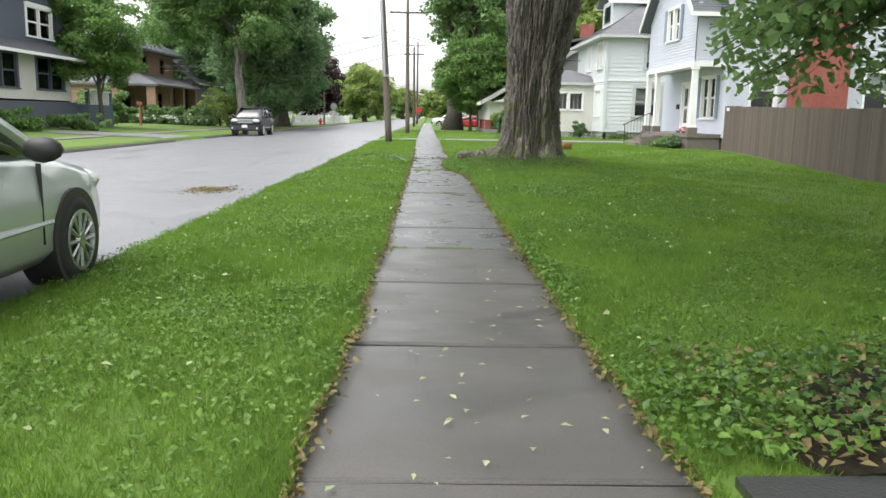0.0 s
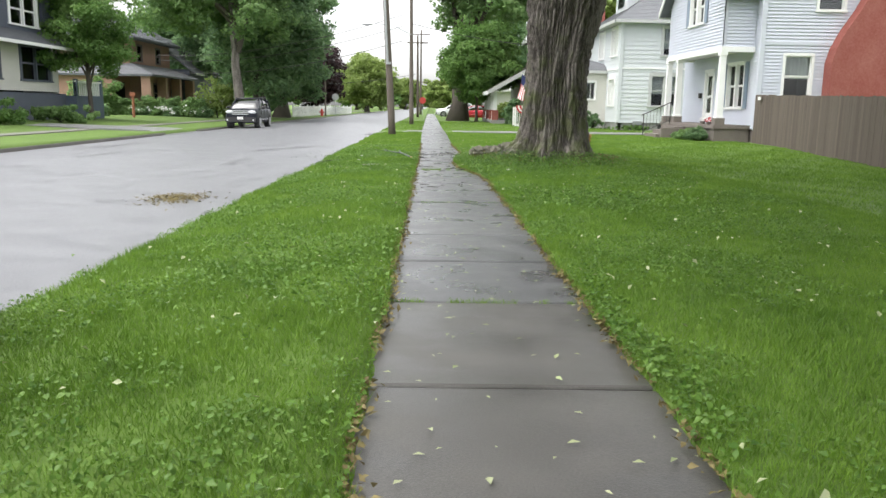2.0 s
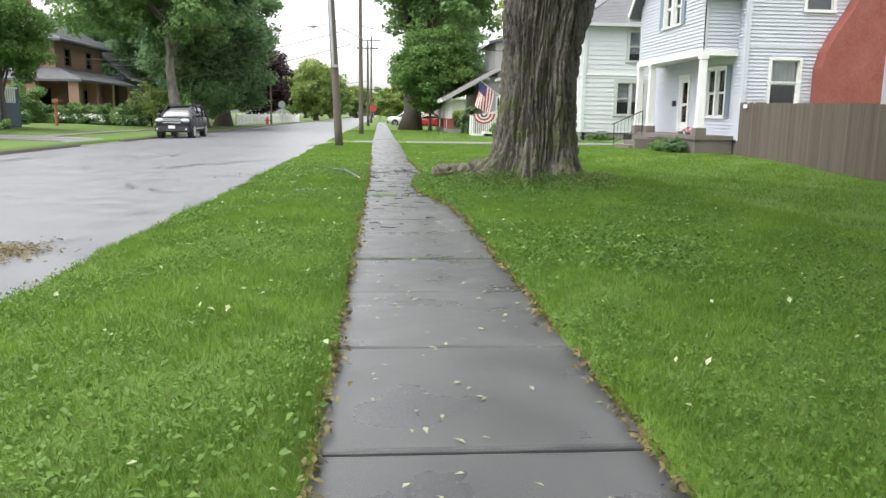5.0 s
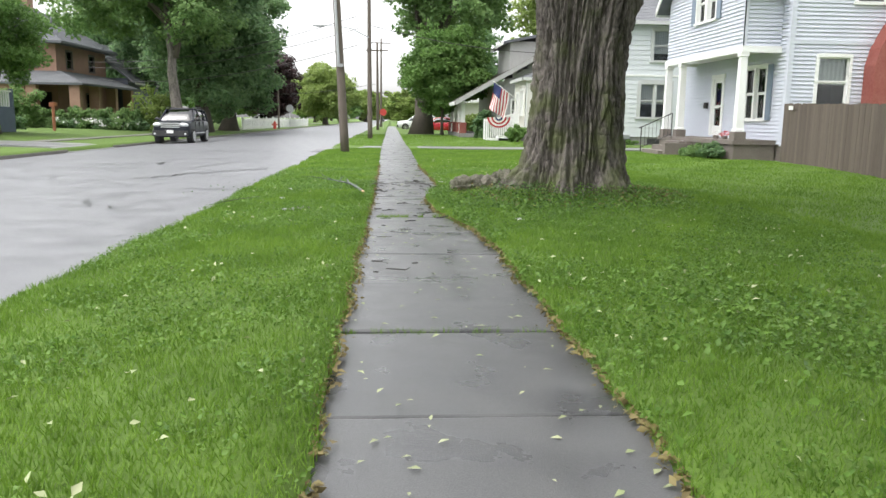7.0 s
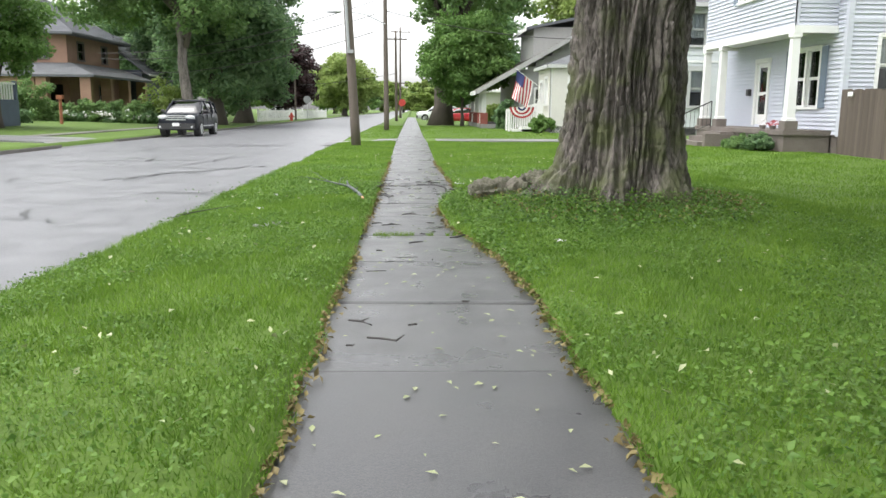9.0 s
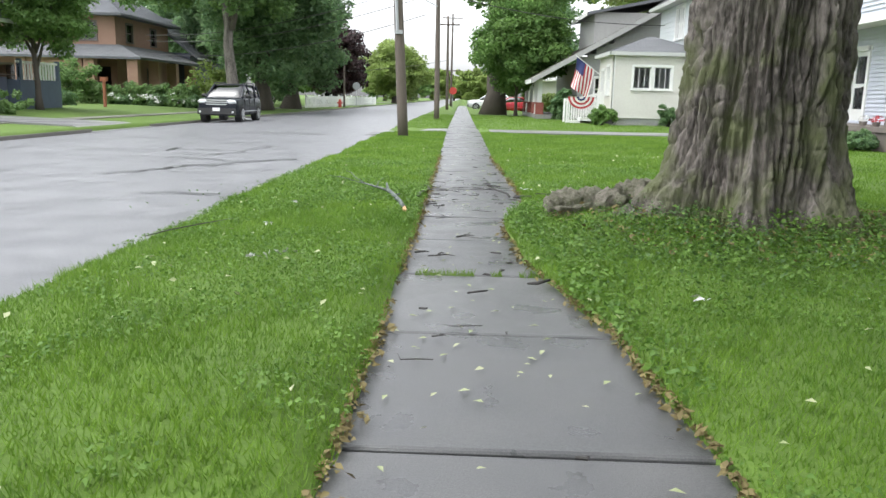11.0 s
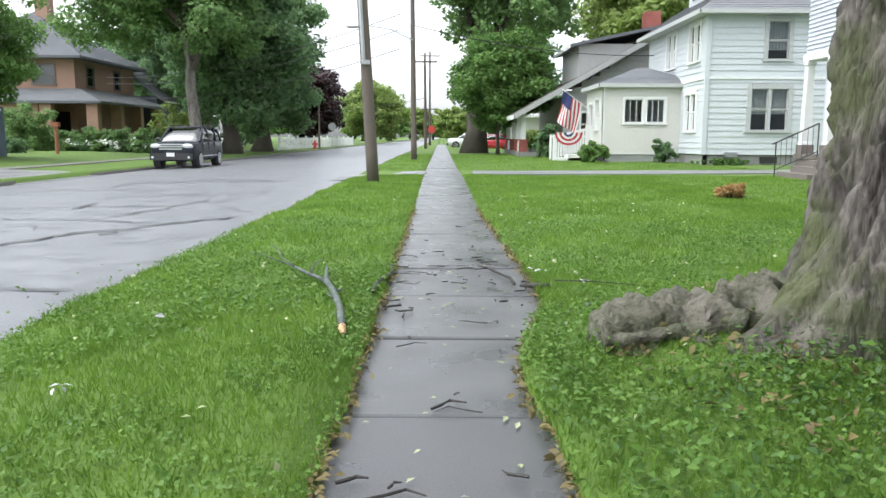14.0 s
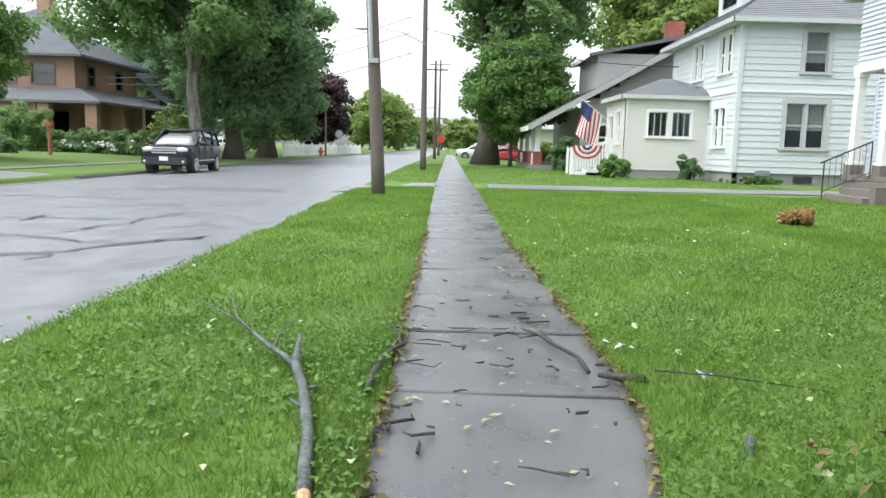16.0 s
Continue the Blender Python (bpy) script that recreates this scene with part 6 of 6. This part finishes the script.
crooked("fallen_branch", [(0.60, 20.2, 0.07), (0.66, 20.33, 0.08), (0.69, 20.42, 0.14)], [0.012, 0.016, 0.014], M_limb, "short splintered branch stub standing in the grass", True)
crooked("fallen_branch", [(0.86, 20.12, 0.06), (0.72, 20.17, 0.07), (0.6, 20.2, 0.07)], [0.005, 0.008, 0.01], M_twig, "thin stick lying in the grass")
crooked("fallen_branch", [(-0.50, 14.42, 0.02), (-0.43, 14.38, 0.025), (-0.37, 14.32, 0.02)], [0.006, 0.007, 0.004], M_twig, "small forked dark twig on the walk", forks=[([(-0.43, 14.38, 0.025), (-0.39, 14.45, 0.025)], [0.005, 0.002])])
crooked("fallen_branch", [(-0.18, 16.96, 0.02), (-0.12, 16.98, 0.025), (-0.06, 17.03, 0.02)], [0.006, 0.007, 0.005], M_twig, "small dark stick on the walk")
r = random.Random(21)
for k in range(80):
    y = r.choice((r.uniform(13.5, 25.5), r.uniform(20.2, 23.2)))
    x = r.uniform(float(edge_l(y)) + 0.05, float(edge_r(y)) - 0.05)
    a, L = r.uniform(0, math.pi), r.choice((0.05, 0.08, 0.12, 0.2))
    d = Vector((math.cos(a), math.sin(a) * 0.6, 0)) * L
    b = Vector((-d.y, d.x, 0)) * r.uniform(-0.5, 0.5)
    p = Vector((x, y, 0.022))
    w = r.uniform(0.003, 0.008)
    bm = bmesh.new()
    tube(bm, [p, p + d * 0.35 + b * 0.4, p + d * 0.7 + b, p + d], [w, w * 1.1, w, w * 0.5], 6)
    tw = part("twig", bm, M_twig)
    tagged(tw, "small dark wet twig on the concrete walk", "twig", "twigs on the walk")


# ---- walk slabs ----
walk_base = tagged(part("pavement", boxes(((-0.78, -17, -0.16), (0.78, 129, -0.085))), M_bed), "wet concrete slab walk between two lawns", "pavement", kind="structure")
shapes = {}
r = random.Random(4)


def slab_mesh(length, mat):
    """One slab, its top edge tooled round; alike slabs share a mesh."""
    key = (round(length, 2), mat.name)
    if key not in shapes:
        bm = bmesh.new()
        l, w = length / 2 - 0.010, 0.78
        loft(bm, [[(x - math.copysign(ins, x), y - math.copysign(ins, y), z) for x, y in ((-w, -l), (w, -l), (w, l), (-w, l))] for z, ins in ((-0.10, 0), (-0.012, 0), (-0.004, 0.006), (0.0, 0.02))])
        me = bpy.data.meshes.new("slab")
        bmesh.ops.recalc_face_normals(bm, faces=bm.faces)
        bm.to_mesh(me)
        bm.free()
        me.materials.append(mat)
        shapes[key] = me
    return shapes[key]


for y0, y1 in zip(JOINTS, JOINTS[1:]):
    ob = new("slab", slab_mesh(y1 - y0, M_slab_old if y1 < 7.2 else M_slab))
    ob.parent = walk_base
    ob.matrix_basis = Matrix.Translation((0, (y0 + y1) / 2, r.uniform(-0.006, 0.006))) @ Euler((r.uniform(-0.004, 0.004), r.uniform(-0.005, 0.005), r.uniform(-0.002, 0.002))).to_matrix().to_4x4()


# ---- grass, weeds, leaves ----
def blades(n, xr, yr, h, w, seed, keep):
    g = np.random.default_rng(seed)
    x, y = g.uniform(*xr, n), g.uniform(*yr, n)
    k = keep(x, y)
    x, y = x[k], y[k]
    n = len(x)
    patch = 0.75 + 0.35 * wobble(x * 1.1, y * 1.1, 1.0) + 0.25 * wobble(x * 3.3, y * 2.9, 1.0)
    hh = h * g.uniform(0.5, 1.25, n) * np.clip(patch, 0.45, 1.4)
    a = g.uniform(0, 2 * math.pi, n)
    lean = g.uniform(0.2, 1.1, n) * hh
    z = lawn_z(x, y)
    dx, dy = np.cos(a), np.sin(a)
    b = g.uniform(0, 2 * math.pi, n)
    wx, wy = np.cos(b) * w / 2, np.sin(b) * w / 2
    v = np.stack([np.stack([x - wx, y - wy, z - 0.01], 1), np.stack([x + wx, y + wy, z - 0.01], 1), np.stack([x + dx * lean, y + dy * lean, z + hh], 1)], 1).reshape(-1, 3)
    return v, np.arange(n * 3).reshape(-1, 3)


def on_lawn(x, y):
    left = (x < edge_l(y) + 0.02) & (x > edge_road(y) - 0.02)
    right = x > edge_r(y) - 0.02
    drive = (y > 38.6) & (y < 41.2)
    tree_r = np.hypot(x - 2.32, y - 19.35) < 0.95
    bare = (np.hypot((x - 2.3) / 1.2, (y - 2.95) / 0.75) + 0.25 * wobble(x * 3, y * 3)) < 1.0
    pad = bare & (wobble(x * 9, y * 8) < 0.75) | (y < 2.5) & (x > 0.76) & (y > 0)
    return (left | right) & ~drive & ~tree_r & ~pad


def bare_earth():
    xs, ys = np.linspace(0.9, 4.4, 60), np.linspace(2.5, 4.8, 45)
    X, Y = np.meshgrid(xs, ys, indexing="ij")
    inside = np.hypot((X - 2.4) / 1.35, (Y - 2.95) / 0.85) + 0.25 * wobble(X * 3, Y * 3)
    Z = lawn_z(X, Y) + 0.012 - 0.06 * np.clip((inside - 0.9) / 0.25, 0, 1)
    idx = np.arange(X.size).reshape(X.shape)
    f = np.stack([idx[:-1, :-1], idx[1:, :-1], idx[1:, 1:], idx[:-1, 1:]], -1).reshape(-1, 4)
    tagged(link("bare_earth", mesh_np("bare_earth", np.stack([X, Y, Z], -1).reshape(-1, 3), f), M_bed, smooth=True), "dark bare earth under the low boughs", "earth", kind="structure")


bare_earth()
for k, (n, xr, yr, h, w) in enumerate(((330000, (-3.0, 4.2), (1.6, 9.0), 0.055, 0.006), (420000, (-3.0, 5.0), (9.0, 22.5), 0.055, 0.0075), (170000, (-3.0, 5.5), (22.5, 38.6), 0.06, 0.012),
                                       (150000, (4.2, 11.5), (6.0, 40.0), 0.06, 0.016), (60000, (-3.0, 11.0), (41.0, 66.0), 0.06, 0.02))):
    v, f = blades(n, xr, yr, h, w, 100 + k, on_lawn)
    tagged(link("grass", mesh_np("grass", v, f), M_grass), "fresh green mown grass with clover", "grass", kind="stuff")


def flat_leaves(x, y, z, size, seed, tilt=0.35, long=1.4):
    g = np.random.default_rng(seed)
    n = len(x)
    p = np.stack([x, y, z], 1)
    nrm = g.normal(size=(n, 3)) * tilt + np.array([0, 0, 1.0])
    nrm /= np.linalg.norm(nrm, axis=1)[:, None]
    t = np.cross(nrm, g.normal(size=(n, 3)))
    t /= np.linalg.norm(t, axis=1)[:, None]
    b = np.cross(nrm, t)
    s = size * g.uniform(0.55, 1.3, n)[:, None]
    up = nrm * s * 0.22
    v = np.stack([p - t * s * long * 0.5, p + b * s * 0.45 - t * s * 0.1 + up, p + t * s * long * 0.6, p - b * s * 0.45 - t * s * 0.1 + up], 1).reshape(-1, 3)
    i = np.arange(n)[:, None] * 4
    return v, np.concatenate([i + np.array([0, 1, 2]), i + np.array([0, 2, 3])])


def scatter(n, xr, yr, seed, keep):
    g = np.random.default_rng(seed)
    x, y = g.uniform(*xr, n), g.uniform(*yr, n)
    k = keep(x, y)
    return x[k], y[k]


# clover and broad weeds in patches
g = np.random.default_rng(5)
x, y = scatter(150000, (-2.9, 4.5), (1.6, 26), 201, lambda x, y: on_lawn(x, y) & (wobble(x * 1.3 + 2, y * 1.1, 1.0) > -0.1))
v, f = flat_leaves(x, y, lawn_z(x, y) + g.uniform(0.02, 0.06, len(x)), 0.022, 202, 0.5, 1.0)
tagged(link("clover", mesh_np("clover", v, f), M_weed), "patches of clover leaves in the lawn", "clover", kind="stuff")
# leafy growth crowding the walk's edges and the tree's foot
def weeds_at(seed, n, cx, cy, sx, sy, size, h, leaf=M_weed):
    g = np.random.default_rng(seed)
    x, y = g.normal(cx, sx, n), g.normal(cy, sy, n)
    k = ((x > edge_r(y) - 0.03) | (x < edge_l(y) + 0.03)) & (y > 2.54)
    x, y = x[k], y[k]
    v, f = flat_leaves(x, y, lawn_z(x, y) + g.uniform(0.03, h, len(x)), size, seed + 1, 0.5, 1.2)
    tagged(link("ground_ivy", mesh_np("ground_ivy", v, f), leaf), "patch of broad-leaved weeds beside the walk", "weeds", kind="stuff")


weeds_at(300, 900, 1.0, 2.95, 0.22, 0.4, 0.034, 0.09)
weeds_at(320, 2200, 2.1, 3.1, 0.7, 0.4, 0.036, 0.10, M_ivy)
weeds_at(302, 500, 0.70, 6.0, 0.07, 0.7, 0.03, 0.06)
weeds_at(304, 800, 0.55, 17.0, 0.12, 0.7, 0.03, 0.07)
weeds_at(306, 900, 0.34, 19.1, 0.12, 0.5, 0.025, 0.11)
weeds_at(318, 500, 1.0, 18.7, 0.4, 0.14, 0.022, 0.08)
weeds_at(308, 700, 1.2, 19.85, 0.4, 0.2, 0.024, 0.08)
weeds_at(310, 2600, 2.1, 18.0, 0.75, 0.45, 0.027, 0.09)
weeds_at(340, 1300, 2.0, 18.1, 0.7, 0.45, 0.027, 0.09, M_ivy)
weeds_at(322, 600, 1.5, 18.7, 0.4, 0.18, 0.025, 0.14, M_ivy)
weeds_at(324, 900, 2.6, 18.6, 0.5, 0.16, 0.03, 0.16)
weeds_at(312, 900, -1.4, 3.6, 0.7, 0.9, 0.03, 0.07)
weeds_at(326, 700, -1.3, 7.6, 0.5, 0.9, 0.03, 0.07)
weeds_at(328, 900, -1.6, 21.2, 0.6, 0.7, 0.03, 0.07)
weeds_at(314, 1300, 1.9, 12.6, 0.6, 0.8, 0.035, 0.07)
weeds_at(316, 400, -0.72, 20.6, 0.05, 0.8, 0.022, 0.06)
# brown litter on the mound under the old maple
g = np.random.default_rng(330)
th, rr = g.uniform(0, 2 * math.pi, 1100), g.uniform(0.75, 1.7, 1100)
x, y = 2.2 + rr * np.cos(th), 19.3 + rr * np.sin(th)
k = x > edge_r(y) + 0.1
x, y = x[k], y[k]
v, f = flat_leaves(x, y, lawn_z(x, y) + g.uniform(0.03, 0.07, len(x)), 0.032, 331, 0.45, 1.5)
tagged(link("leaf_litter", mesh_np("leaf_litter", v, f), M_litter), "brown leaf litter over the old maple's roots", "leaf litter", kind="stuff")
# grass in the joints that are overgrown
for k, yj in enumerate((7.15, 12.34, 17.53)):
    g = np.random.default_rng(400 + k)
    n = (420, 300, 560)[k]
    x = g.uniform(float(edge_l(yj)), float(edge_r(yj)), n)
    y = yj + g.normal(0, 0.026, n)
    keep = wobble(x * 6, y * 0 + k, 1.0) > -0.25
    x, y = x[keep], y[keep]
    n = len(x)
    h = g.uniform(0.01, 0.05, n) * (0.55, 0.5, 0.9)[k]
    a = g.uniform(0, 6.28, n)
    v = np.stack([np.stack([x - 0.003, y, 0 * x - 0.02], 1), np.stack([x + 0.003, y, 0 * x - 0.02], 1), np.stack([x + np.cos(a) * h * 0.6, y + np.sin(a) * h * 0.6, h], 1)], 1).reshape(-1, 3)
    tagged(link("joint_grass", mesh_np("joint_grass", v, np.arange(n * 3).reshape(-1, 3)), M_grass), "grass and moss grown in a walk joint", "grass", kind="stuff")
# pale fallen leaves on walk and grass, brown litter along the edges
x, y = scatter(420, (-0.6, 0.6), (1.5, 26), 501, lambda x, y: (x > edge_l(y)) & (x < edge_r(y)))
v, f = flat_leaves(x, y, 0 * x + 0.012, 0.024, 502, 0.12, 1.7)
tagged(link("fallen_leaves", mesh_np("fallen_leaves", v, f), M_fallen), "pale fallen leaves and seeds on the wet walk", "fallen leaves", kind="stuff")
x, y = scatter(800, (-2.8, 4.0), (1.5, 30), 503, on_lawn)
v, f = flat_leaves(x, y, lawn_z(x, y) + 0.05, 0.03, 504, 0.4, 1.4)
tagged(link("fallen_leaves", mesh_np("fallen_leaves", v, f), M_fallen), "pale fallen leaves caught in the grass", "fallen leaves", kind="stuff")
for k, (edge, sgn) in enumerate(((edge_l, 1), (edge_r, -1))):
    g = np.random.default_rng(510 + k)
    y = g.uniform(1, 28, 3200)
    y = y[wobble(y * 1.3 + k * 4, y * 0.4, 1.0) > -0.6]
    x = edge(y) + sgn * np.abs(g.normal(0, 0.034, len(y))) - sgn * 0.01
    v, f = flat_leaves(x, y, np.full(len(y), 0.02) + g.uniform(0, 0.02, len(y)), 0.026, 512 + k, 0.5, 1.5)
    tagged(link("leaf_litter", mesh_np("leaf_litter", v, f), M_litter), "brown and yellow leaf litter along the walk's edge", "leaf litter", kind="stuff")
x, y = scatter(900, (0.9, 3.4), (2.48, 3.9), 520, lambda x, y: wobble(x * 2, y * 2, 1.0) > -0.3)
v, f = flat_leaves(x, y, lawn_z(x, y) + 0.05, 0.035, 521, 0.4, 1.5)
tagged(link("leaf_litter", mesh_np("leaf_litter", v, f), M_litter), "brown leaf litter under the boughs", "leaf litter", kind="stuff")
# a patch of wet brown litter on the street, and pale shreds on the verge
g = np.random.default_rng(600)
x, y = g.normal(-3.75, 0.2, 700), g.normal(12.9, 0.28, 700)
v, f = flat_leaves(x, y, road_z(x) + 0.012, 0.03, 601, 0.2, 1.6)
tagged(link("leaf_litter", mesh_np("leaf_litter", v, f), M_litter), "brown wet leaf litter lying on the street", "leaf litter", kind="stuff")
g = np.random.default_rng(610)
spots = np.array([(-1.63, 17.56), (-1.5, 17.7), (-1.42, 17.72), (-1.83, 18.91), (0.55, 21.9), (1.1, 16.75), (0.85, 21.3), (-1.9, 20.3)])
x, y = np.repeat(spots[:, 0], 5) + g.normal(0, 0.035, 40), np.repeat(spots[:, 1], 5) + g.normal(0, 0.04, 40)
v, f = flat_leaves(x, y, lawn_z(x, y) + 0.055, 0.038, 620, 0.6, 1.3)
tagged(link("pale_leaves", mesh_np("pale_leaves", v, f), M_pale), "pale undersides of torn leaves lying in the grass", "fallen leaves", kind="stuff")
